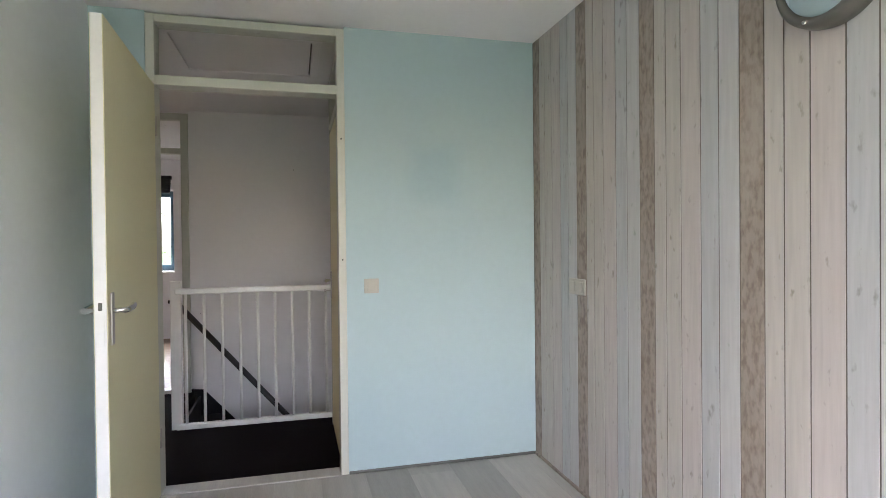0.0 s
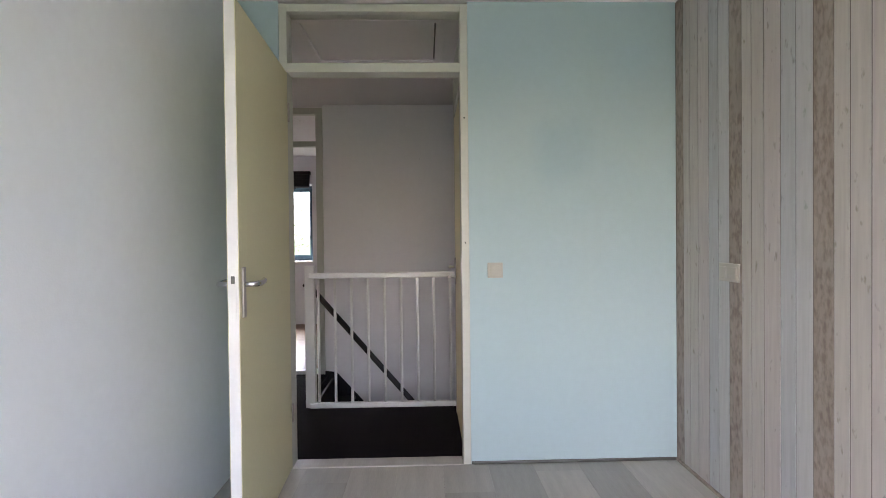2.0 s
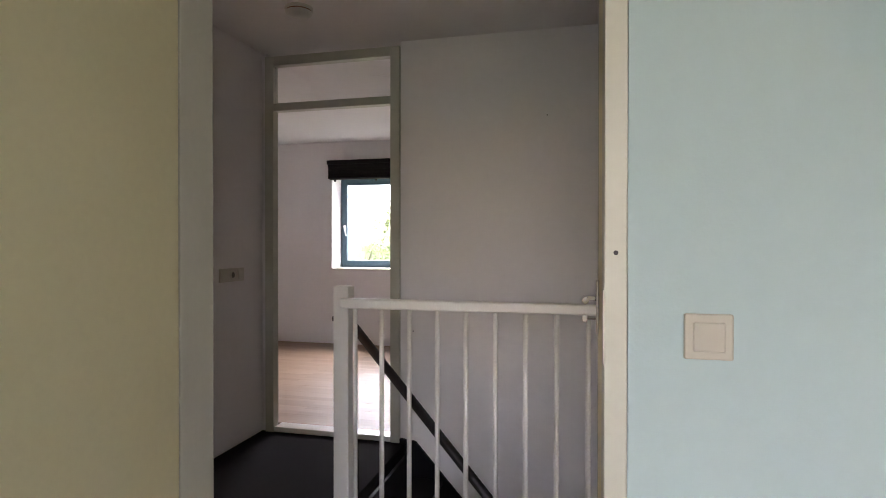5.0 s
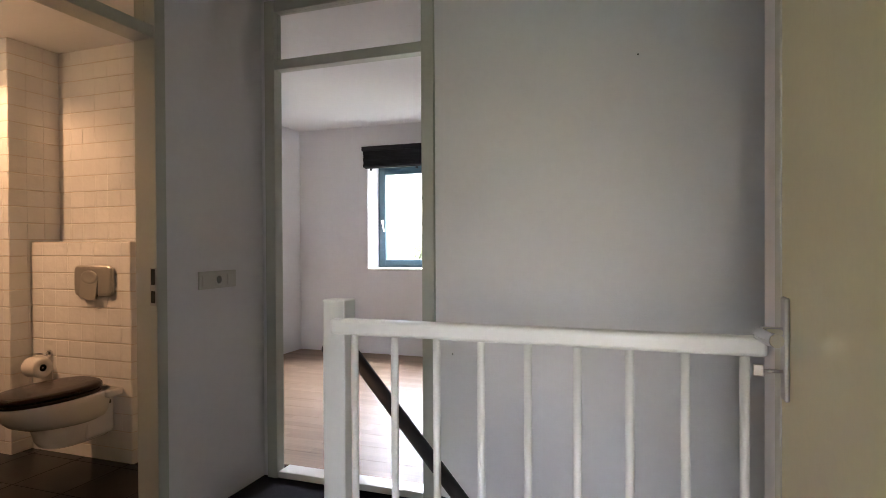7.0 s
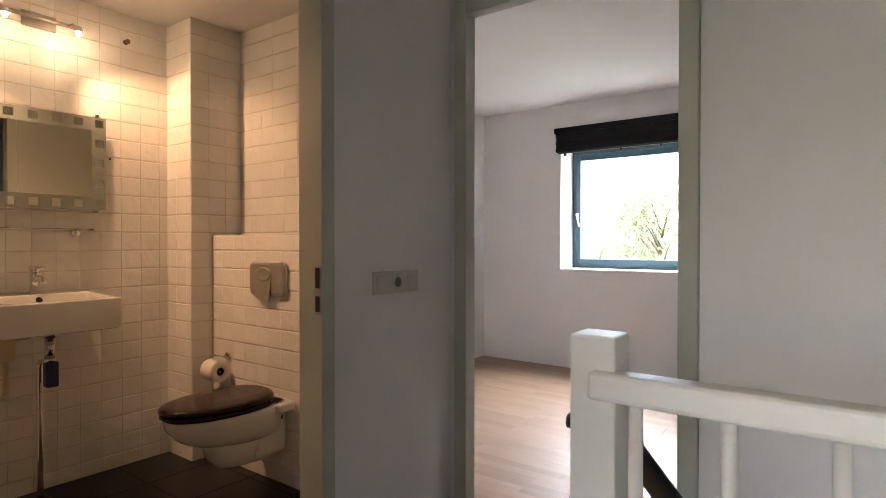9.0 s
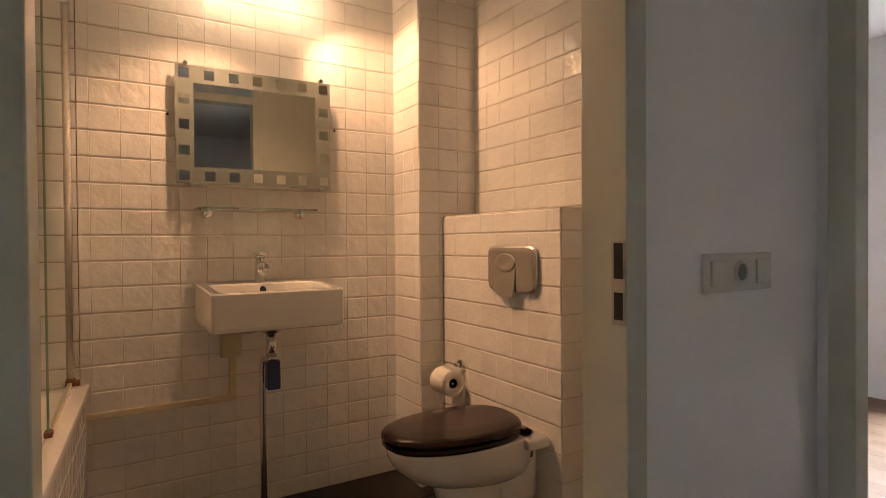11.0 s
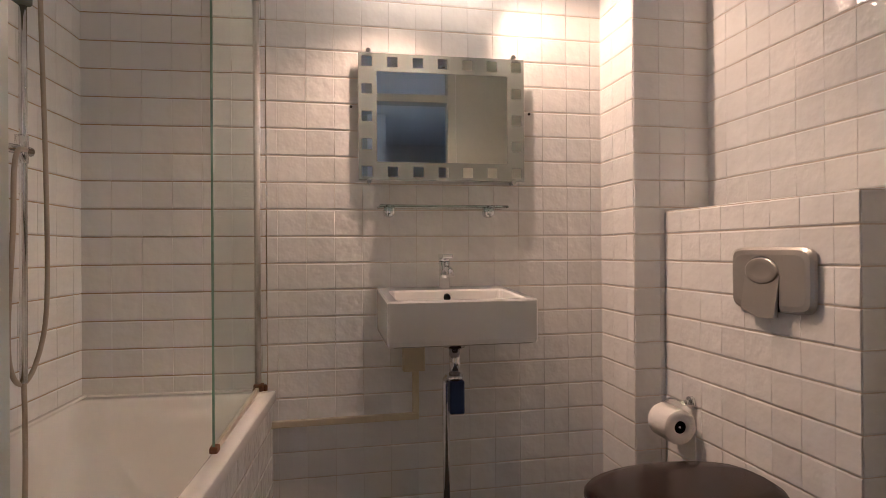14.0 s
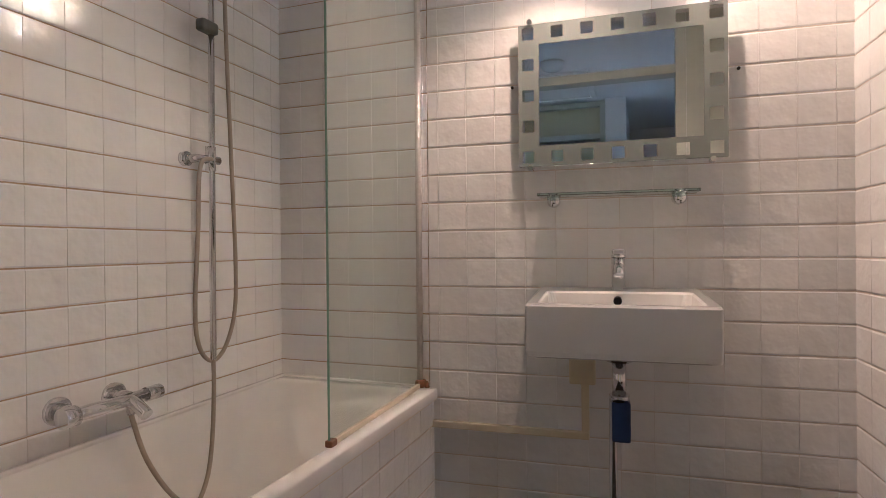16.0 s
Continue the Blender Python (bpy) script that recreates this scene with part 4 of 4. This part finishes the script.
tr = thing("basin_trap", "chrome basin waste pipe with blue plastic cover", "waste pipe", at=(-2.66, 1.318, 0.6))
under("waste_nut", rod((-2.66, 1.318, 0.790), (-2.66, 1.318, 0.762), 0.034, 18), CHROME, tr)
under("waste_pipe", rod((-2.66, 1.318, 0.765), (-2.66, 1.318, 0.66), 0.019, 16), CHROME, tr)
under("collar", rod((-2.66, 1.318, 0.672), (-2.66, 1.318, 0.655), 0.027, 16), CHROME, tr)
under("bottle", blk(-2.685, 1.298, 0.545, -2.638, 1.347, 0.655, 0.006, 3), BLUEPLASTIC, tr, "blue plastic cover round the trap")
under("outlet", tube(bmesh.new(), smooth_curve([(-2.68, 1.310, 0.655), (-2.72, 1.305, 0.648), (-2.735, 1.303, 0.60), (-2.735, 1.303, 0.3), (-2.735, 1.303, BF)], 5), 0.0125, 14), CHROME, tr)
under("stop_valve", rod((-2.89, 1.27, 0.755), (-2.80, 1.27, 0.755), 0.014, 12), HOSE, tr)
under("stop_valve", rod((-2.80, 1.235, 0.755), (-2.80, 1.29, 0.755), 0.012, 12), HOSE, tr)

dk = thing("cable_duct", "yellowed plastic cable duct along the tiled wall", "cable duct", at=(-2.89, 0.97, 0.47))
under("duct", blk(WX + 0.006, 0.706, 0.466, WX + 0.024, 1.232, 0.490, 0.003), DUCTP, dk)
under("duct", blk(WX + 0.006, 1.208, 0.490, WX + 0.024, 1.232, 0.655, 0.003), DUCTP, dk)
under("junction_box", blk(WX + 0.006, 1.172, 0.645, WX + 0.046, 1.252, 0.745, 0.005), DUCTP, dk)

MXF = WX + 0.040
mr = thing("mirror", "rectangular mirror with frosted border and clear squares", "mirror", at=(MXF, 1.325, 1.555))
my0, my1, mz0, mz1 = 1.018, 1.632, 1.334, 1.791
mr.rotation_euler = (0, 0, radians(-1.8))
under("glass", blk(MXF - 0.005, my0, mz0, MXF, my1, mz1, 0.0015, 1), MIRROR, mr, "silvered mirror glass")
bm = bmesh.new()
BW, SQ = 0.066, 0.037
ys = sorted({my0 + 0.001, my1 - 0.001, my0 + BW, my1 - BW, *[my0 + 0.031 + k * 0.0920 + e for k in range(7) for e in (-SQ / 2, SQ / 2)]})
zs = sorted({mz0 + 0.001, mz1 - 0.001, mz0 + BW, mz1 - BW, *[mz0 + 0.031 + k * 0.0988 + e for k in range(5) for e in (-SQ / 2, SQ / 2)]})
sq_y = [my0 + 0.031 + k * 0.0920 for k in range(7)]
sq_z = [mz0 + 0.031 + k * 0.0988 for k in range(5)]
for p, q in zip(ys, ys[1:]):
    for r, t in zip(zs, zs[1:]):
        cy, cz = (p + q) / 2, (r + t) / 2
        edge = cy < my0 + BW or cy > my1 - BW or cz < mz0 + BW or cz > mz1 - BW
        square = any(abs(cy - a) < SQ / 2 for a in sq_y) and any(abs(cz - a) < SQ / 2 for a in sq_z)
        if edge and not square:
            bm.faces.new([bm.verts.new(c) for c in ((MXF + 0.0008, p, r), (MXF + 0.0008, q, r), (MXF + 0.0008, q, t), (MXF + 0.0008, p, t))])
under("frosted_border", bm, FROST, mr, "frosted border with square windows")
for y, z in ((1.055, mz0), (1.590, mz0), (1.055, mz1), (1.590, mz1)):
    under("clip", rod((WX + 0.006, y, z + (0.006 if z == mz1 else -0.004)), (MXF + 0.008, y, z + (0.006 if z == mz1 else -0.004)), 0.0085, 14), CHROME, mr, "chrome mirror clip")

sf = thing("glass_shelf", "clear glass shelf on two chrome brackets below the mirror", "shelf", at=(-2.84, 1.31, 1.23))
under("pane", blk(WX + 0.012, 1.085, 1.232, WX + 0.125, 1.545, 1.240, 0.001, 1), SHELFGLASS, sf)
for y in (1.127, 1.499):
    under("bracket", lathe([(0.0, 0.0), (0.019, 0.0), (0.021, 0.004), (0.021, 0.026), (0.017, 0.034), (0.0, 0.036)], 22,
                           Matrix.Translation((WX + 0.006, y, 1.222)) @ Matrix.Rotation(radians(90), 4, "Y")), CHROME, sf, "round chrome bracket")

for y in (0.994, 1.667):
    pin = thing("wall_plug", "small dark plug hole in a tile beside the mirror", "wall plug", at=(WX + 0.004, y, 1.60))
    part("plug", rod((0, 0, 0), (0.005, 0, 0), 0.005, 10), DARK, pin)

# halogen bar above the mirror
lb = thing("spot_lamp_bar", "wall bar with two lit halogen spots above the mirror", "wall lamp", at=(-2.86, 1.36, 2.20))
under("base", blk(WX + 0.006, 1.29, 2.165, WX + 0.022, 1.43, 2.235, 0.006), SATIN, lb)
under("bar", rod((WX + 0.045, 1.20, 2.205), (WX + 0.045, 1.52, 2.205), 0.009), SATIN, lb)
under("stem", rod((WX + 0.015, 1.36, 2.205), (WX + 0.045, 1.36, 2.205), 0.008), SATIN, lb)
for y in (1.19, 1.47):
    hdp = under("spot_arm", tube(bmesh.new(), [(WX + 0.045, y, 2.205), (WX + 0.10, y, 2.20), (WX + 0.15, y, 2.165)], 0.006, 8), SATIN, lb)
    sp = under("spot_head", lathe([(0.012, 0.045), (0.016, 0.04), (0.019, 0.02)], 20, Matrix.Translation((WX + 0.160, y, 2.13))), SATIN, lb)
    under("bulb", lathe([(0.0, 0.0), (0.006, 0.002), (0.008, 0.009), (0.005, 0.018), (0.0, 0.020)], 16, Matrix.Translation((WX + 0.162, y, 2.132))), BULB, lb, "glowing halogen bulb")
sc = thing("wall_hook", "small dark hook on the upper bathroom wall", "hook", at=(WX + 0.006, 1.746, 2.213))
part("stub", rod((0, 0, 0), (0.03, 0, 0), 0.012, 12), RUST, sc)

# ---------------------------------------------------------------- bathroom: toilet, flush plate, roll
CY = 2.080
TXC = -2.122
TUP = 0.045
wc = thing("toilet", "white wall-hung toilet with dark mahogany seat closed", "toilet", at=(TXC, CY, 0.2))


def egg(bm, w, y_back, y_front, z, n=28, sq=1.0):
    """An oval outline: straight at the back, rounded at the front."""
    out = []
    for k in range(n):
        a = 2 * math.pi * k / n
        s, c = math.sin(a), math.cos(a)
        L = y_back - y_front
        yy = y_back - L * (0.5 - 0.5 * c)
        taper = 1 - 0.16 * (0.5 - 0.5 * c) ** 2
        out.append(bm.verts.new((TXC + 0.5 * w * taper * math.copysign(abs(s) ** ((0.78 if c < 0 else 0.48) * sq), s), yy, z + TUP)))
    return out


def loft(rings, cap=True):
    for q, w in zip(rings, rings[1:]):
        for k in range(len(q)):
            bm.faces.new((q[k], q[(k + 1) % len(q)], w[(k + 1) % len(q)], w[k])).smooth = True
    if cap:
        bm.faces.new(rings[0][::-1]), bm.faces.new(rings[-1])
    bmesh.ops.recalc_face_normals(bm, faces=bm.faces)


bm = bmesh.new()
loft([egg(bm, w, yb, yf, z) for w, yb, yf, z in ((0.20, 2.06, 1.80, 0.236), (0.235, 2.06, 1.74, 0.238), (0.265, CY, 1.675, 0.252), (0.295, CY, 1.615, 0.280),
                                                   (0.318, CY, 1.575, 0.318), (0.331, CY, 1.556, 0.352), (0.336, CY, 1.551, 0.375), (0.333, CY, 1.554, 0.385))])
under("bowl", bm, CERAMIC, wc, "white ceramic bowl")
bm = bmesh.new()
loft([egg(bm, w, CY, yf, z, sq=0.55) for w, yf, z in ((0.17, 1.80, 0.128), (0.20, 1.765, 0.138), (0.215, 1.745, 0.17), (0.225, 1.735, 0.21), (0.245, 1.72, 0.262))])
under("foot", bm, CERAMIC, wc, "white ceramic outlet housing")
under("back_block", blk(TXC - 0.175, 1.985, 0.345 + TUP, TXC + 0.175, CY, 0.385 + TUP, 0.012, 3), CERAMIC, wc)
under("side_block", blk(TXC - 0.115, 1.90, 0.14 + TUP, TXC + 0.115, CY, 0.35 + TUP, 0.028, 4), CERAMIC, wc)
for sx in (-1, 1):
    under("fixing_slot", blk(TXC + sx * 0.1145 - 0.002, 1.990, 0.300 + TUP, TXC + sx * 0.1145 + 0.002, 2.050, 0.322 + TUP, 0.0015), LAMPRING, wc, "dark fixing slot")
bm = bmesh.new()
loft([egg(bm, w, 2.015, yf, z) for w, yf, z in ((0.338, 1.548, 0.386), (0.352, 1.540, 0.392), (0.354, 1.539, 0.402), (0.346, 1.543, 0.407))])
under("seat_ring", bm, SEAT, wc, "dark mahogany seat")
bm = bmesh.new()
loft([egg(bm, w, 2.02, yf, z) for w, yf, z in ((0.346, 1.545, 0.4085), (0.358, 1.536, 0.413), (0.360, 1.535, 0.424), (0.350, 1.542, 0.433), (0.31, 1.571, 0.438), (0.19, 1.68, 0.441))])
under("lid", bm, SEAT, wc, "glossy dark mahogany lid")
for dx in (-0.075, 0.075):
    under("hinge", rod((TXC + dx - 0.02, 2.028, 0.40 + TUP), (TXC + dx + 0.02, 2.028, 0.40 + TUP), 0.006), POSTMETAL, wc)

fp = thing("flush_plate", "matt chrome dual flush plate on the tiled casing", "flush plate", at=(-2.148, CY, 0.998))
F = []
bm = bmesh.new()
for d, ins in ((0.0, 0.0), (0.010, 0.0), (0.016, 0.007), (0.018, 0.02)):
    ring = []
    for k in range(40):
        a = 2 * math.pi * k / 40
        c, s = math.cos(a), math.sin(a)
        ring.append(bm.verts.new((-2.148 + (0.142 - ins) * math.copysign(abs(c) ** 0.28, c), CY - 0.002 - d, 0.998 + (0.086 - ins) * math.copysign(abs(s) ** 0.28, s))))
    F.append(ring)
for q, w in zip(F, F[1:]):
    for k in range(40):
        bm.faces.new((q[k], q[(k + 1) % 40], w[(k + 1) % 40], w[k]))
bm.faces.new(F[-1])
bmesh.ops.recalc_face_normals(bm, faces=bm.faces)
under("plate", bm, MATTCHROME, fp)
bm = bmesh.new()
outl = [(-2.236, 0.914), (-2.230, 1.014)] + [(-2.168 - 0.062 * math.cos(math.pi * k / 12), 1.014 + 0.046 * math.sin(math.pi * k / 12)) for k in range(1, 12)] + [(-2.106, 1.014), (-2.116, 0.898), (-2.17, 0.894)]
ra = [bm.verts.new((x, CY - 0.018, z)) for x, z in outl]
rb = [bm.verts.new((x, CY - 0.020 - 0.012 * max(0.0, 1.0 - (z - 0.897) / 0.12), z)) for x, z in outl]
for k in range(len(outl)):
    bm.faces.new((ra[k], ra[(k + 1) % len(outl)], rb[(k + 1) % len(outl)], rb[k]))
bm.faces.new(rb)
bmesh.ops.recalc_face_normals(bm, faces=bm.faces)
under("button", bm, MATTCHROME, fp)
under("small_button", lathe([(0.0, 0.001), (0.034, 0.003), (0.053, 0.006), (0.059, 0.004), (0.060, 0.0)], 36, Matrix.Translation((-2.168, CY - 0.0198, 1.020)) @ Matrix.Rotation(radians(90), 4, "X") @ Matrix.Diagonal((1, 0.60, 1, 1))), MATTCHROME, fp, "oval small-flush button")
under("button_gap", blk(-2.1130, CY - 0.0205, 0.915, -2.1090, CY - 0.016, 1.02), DARK, fp, "dark gap beside the button")

rh = thing("toilet_roll_holder", "chrome toilet roll holder on the tiles", "roll holder", at=(-2.50, CY, 0.575))
under("rose", rod((-2.50, CY, 0.578), (-2.50, CY - 0.012, 0.578), 0.019, 18), CHROME, rh)
under("stub", rod((-2.50, CY - 0.01, 0.578), (-2.50, CY - 0.035, 0.578), 0.009, 12), CHROME, rh)
under("wire", tube(bmesh.new(), smooth_curve([(-2.50, CY - 0.032, 0.578), (-2.55, CY - 0.045, 0.580), (-2.578, CY - 0.06, 0.555), (-2.580, CY - 0.07, 0.522), (-2.56, CY - 0.072, 0.512), (-2.46, CY - 0.072, 0.512)], 6), 0.0035, 8), CHROME, rh)
tp = thing("toilet_roll", "white toilet paper roll on its holder", "toilet roll", at=(-2.508, CY - 0.072, 0.512))
rl = lathe([(0.021, -0.05), (0.054, -0.05), (0.0555, -0.047), (0.0555, 0.047), (0.054, 0.05), (0.021, 0.05), (0.020, 0.045), (0.020, -0.045), (0.021, -0.05)], 36, Matrix.Rotation(radians(90), 4, "Y"))
part("paper", rl, PAPER, tp)
part("core", lathe([(0.0198, -0.049), (0.0198, 0.049)], 24, Matrix.Rotation(radians(90), 4, "Y")), SEAT, tp, "brown cardboard core")
part("loose_sheet", blk(-0.048, -0.004 + 0.056, -0.115, 0.048, 0.0575, -0.005, 0.0006, 1), PAPER, tp)

# ---------------------------------------------------------------- pieces: wallpaper boards, planks, tiles
paper = thing("scrapwood_wallpaper", "wallpaper printed with whitewashed scrap-wood boards", "wallpaper", kind="structure", at=(2.09, -2.2, 0.0))
WID = ((0.100, BOARD_BROWN), (0.073, BOARD_CREAM), (0.088, BOARD_CREAM), (0.107, BOARD_PINK), (0.089, BOARD_BLUE), (0.094, BOARD_WHITE))
y = 0.015
cache = {}
k = 0
while y > -4.40:
    w, mat = WID[k % 6]
    lo, hi = max(y - w, -4.40), min(y, 0.0)
    if hi - lo > 0.01:
        key = (k % 6, round(hi - lo, 4))
        if key not in cache:
            cache[key] = mesh_of("board", blk(0.0012, -(hi - lo) / 2 + 0.0028, 0, 0.0034, (hi - lo) / 2 - 0.0028, TOP - 0.001), mat)
        ob = new("board", cache[key])
        ob.parent = paper
        ob.location = (0.0, (lo + hi) / 2 + 2.2, 0.0)
    y -= w
    k += 1


def planks(parent_name, label, x0, x1, y0, y1, along, width, length, material, seed, offset=0.0):
    """Laminate boards laid in rows along an axis, with ends staggered."""
    rnd = random.Random(seed)
    fl = thing(parent_name, label, "laminate floor", kind="structure", at=(0, 0, 0))
    a0, a1, b0, b1 = (x0, x1, y0, y1) if along == "x" else (y0, y1, x0, x1)
    made = {}
    b = b0 + offset - width
    row = 0
    while b < b1:
        p, q = max(b, b0), min(b + width, b1)
        start = a0 - length * ((row * 0.37 + rnd.uniform(-0.1, 0.1)) % 1.0)
        while start < a1 and q - p > 0.004:
            s, e = max(start, a0), min(start + length, a1)
            if e - s > 0.01:
                key = (round(e - s, 4), round(q - p, 4))
                if key not in made:
                    g = 0.0003
                    hx, hy = ((e - s) / 2 - g, (q - p) / 2 - g) if along == "x" else ((q - p) / 2 - g, (e - s) / 2 - g)
                    made[key] = mesh_of("plank", blk(-hx, -hy, -0.008, hx, hy, 0.0, 0.0007, 1), material)
                ob = new("plank", made[key])
                ob.parent = fl
                ob.location = ((s + e) / 2, (p + q) / 2, 0) if along == "x" else ((p + q) / 2, (s + e) / 2, 0)
            start += length
        b += width
        row += 1
    return fl


planks("floor_bedroom", "grey oak laminate planks on the bedroom floor", -0.30, 2.09, -4.40, 0.0, "y", 0.243, 1.28, GREYLAM, 4, 0.133)
planks("floor_second_bedroom", "light oak strip laminate on the second bedroom floor", -2.97, 1.1, NF + 0.09, BACK, "x", 0.193, 1.29, OAK, 7)


def tile_mesh(w, h, seed, t=0.0030):
    """A hand-made tile: bevelled edges, corners slightly uneven. Lies in x and y, face to +z."""
    rnd = random.Random(seed)
    verts, faces = [], []
    bx, by = 0.0008, 0.0040
    for z, ins in ((t - 0.0016, 0.0), (t, 1.0)):
        for cx, cy in ((-1, -1), (1, -1), (1, 1), (-1, 1)):
            verts.append((cx * (w / 2 - ins * bx) + rnd.uniform(-0.0004, 0.0004), cy * (h / 2 - ins * by) + rnd.uniform(-0.0005, 0.0005), z + rnd.uniform(-0.0003, 0.0003) * (ins > 0)))
    for z in (0.0,):
        verts += [(x, y, z) for x, y, _ in verts[:4]]
    faces = [(4, 5, 6, 7)] + [(k, (k + 1) % 4, 4 + (k + 1) % 4, 4 + k) for k in range(4)] + [(8 + k, 8 + (k + 1) % 4, (k + 1) % 4, k) for k in range(4)]
    me = bpy.data.meshes.new("tile")
    me.from_pydata(verts, [], faces)
    me.materials.append(GLAZE)
    return me


TILE_CACHE = {}
JOINT_V = 0.0036


def tiled(parent, origin, u, v, lu, lv, seed, size=0.0985, rise=0.0951, keep=None, u_start=0.0, v_start=0.0, joint=0.0003):
    """Tiles over a rectangle lu by lv from origin along u and v; those that keep() leaves out are joined into one part."""
    rnd = random.Random(seed)
    u, v, o = Vector(u), Vector(v), Vector(origin)
    n = u.cross(v)
    rot = Matrix((u, v, n)).transposed().to_4x4()
    rest_v, rest_f = [], []
    shift = parent.matrix_world.translation if parent.parent is None else parent.parent.location
    vv = v_start - rise if v_start > 0 else 0.0
    while vv < lv - 0.004:
        p0, p1 = max(vv, 0), min(vv + rise, lv)
        uu = u_start - size if u_start > 0 else 0.0
        while uu < lu - 0.004:
            q0, q1 = max(uu, 0), min(uu + size, lu)
            w, h = round(q1 - q0 - joint, 4), round(p1 - p0 - JOINT_V, 4)
            if w > 0.006 and h > 0.006:
                key = (w, h, rnd.randrange(4))
                if key not in TILE_CACHE:
                    TILE_CACHE[key] = tile_mesh(w, h, int(w * 1e4) + int(h * 1e4) * 7 + key[2] * 131)
                c = o + u * (q0 + q1) / 2 + v * (p0 + p1) / 2
                tilt = Euler((rnd.gauss(0, 0.006), rnd.gauss(0, 0.006), rnd.gauss(0, 0.003))).to_matrix().to_4x4()
                m = Matrix.Translation(c - shift) @ rot @ tilt
                if keep is None or keep(c):
                    ob = new("tile", TILE_CACHE[key])
                    ob.parent = parent
                    ob.matrix_basis = m
                else:
                    i = len(rest_v)
                    rest_v += [tuple(m @ x.co) for x in TILE_CACHE[key].vertices]
                    rest_f += [tuple(i + a for a in f.vertices) for f in TILE_CACHE[key].polygons]
            uu += size
        vv += rise
    if rest_f:
        me = bpy.data.meshes.new("tile_rest")
        me.from_pydata(rest_v, [], rest_f)
        me.materials.append(GLAZE)
        ob = new("tile_rest", me)
        ob.parent = parent
        tagged(ob, kind="stuff")


Z = Vector((0, 0, 1))
VS = (1.134 - LAND) % 0.0951
tiled(wall_bw, (WX, 0.70, LAND), (0, 1, 0), Z, 1.966 - 0.70, BC - LAND, 1, u_start=0.037, v_start=VS)
tiled(wall_be, (WX, SY, TZ), (0, 1, 0), Z, 0.698 - SY, BC - TZ, 12, v_start=(LAND + VS - TZ) % 0.0951, joint=0.0004)
tiled(wall_bs, (EX + 0.07, SY, TZ), (-1, 0, 0), Z, EX + 0.07 - WX, BC - TZ, 2, keep=lambda c: c.z < 2.0, u_start=0.05, v_start=(LAND + VS - TZ) % 0.0951, joint=0.0004)
tiled(wall_bn, (-2.656, NY, 1.212), (1, 0, 0), Z, EX + 2.656, BC - 1.212, 3, v_start=(LAND + VS - 1.212) % 0.0951)
tiled(wall_bn, (-1.90, NY, LAND), (1, 0, 0), Z, EX + 1.90, 1.212 - LAND, 8, v_start=VS)
tiled(column, (WX, 1.966, LAND), (1, 0, 0), Z, -2.656 - WX, BC - LAND, 4, v_start=VS)
tiled(column, (-2.656, 1.966, LAND), (0, 1, 0), Z, NY - 1.966, BC - LAND, 5, v_start=VS, keep=lambda c: c.z > 1.2 or c.y < 2.09)
tiled(cistern, (-2.656, 2.086, LAND), (1, 0, 0), Z, 0.756, 1.212 - LAND, 6, v_start=VS)
tiled(cistern, (-1.90, 2.086, LAND), (0, 1, 0), Z, NY - 2.086, 1.212 - LAND, 7, v_start=VS)
tiled(cistern, (-2.656, 2.086, 1.212), (1, 0, 0), (0, 1, 0), 0.756, NY - 2.086, 9)
tiled(panel, (TX1, 0.714, LAND), (-1, 0, 0), Z, TX1 - TX0, TZ - 0.037 - LAND, 10, v_start=VS)

made = {}
fx = WX + 0.004
while fx < EX - 0.01:
    fy = 0.700
    ex = min(fx + 0.33, EX)
    while fy < NY - 0.01:
        ey = min(fy + 0.33, 2.08 if fy < 2.08 else NY)
        if ey - fy > 0.02 and ex - fx > 0.02 and fy < 2.07:
            key = (round(ex - fx, 3), round(ey - fy, 3))
            if key not in made:
                made[key] = mesh_of("floor_tile", blk(-key[0] / 2 + 0.002, -key[1] / 2 + 0.002, -0.006, key[0] / 2 - 0.002, key[1] / 2 - 0.002, 0.0, 0.0012, 1), SLATE)
            ob = new("floor_tile", made[key])
            ob.parent = floor_bath
            ob.location = ((fx + ex) / 2, (fy + ey) / 2, BF)
        fy += 0.33
    fx += 0.33

# the bath niche and what is fixed in it, turned askew together
for ob in (wall_be, wall_bs, tub, scr, sh, mx):
    ob.matrix_world = (SKEW if ob is not scr else SCREEN_SKEW) @ Matrix.Translation(ob.location)
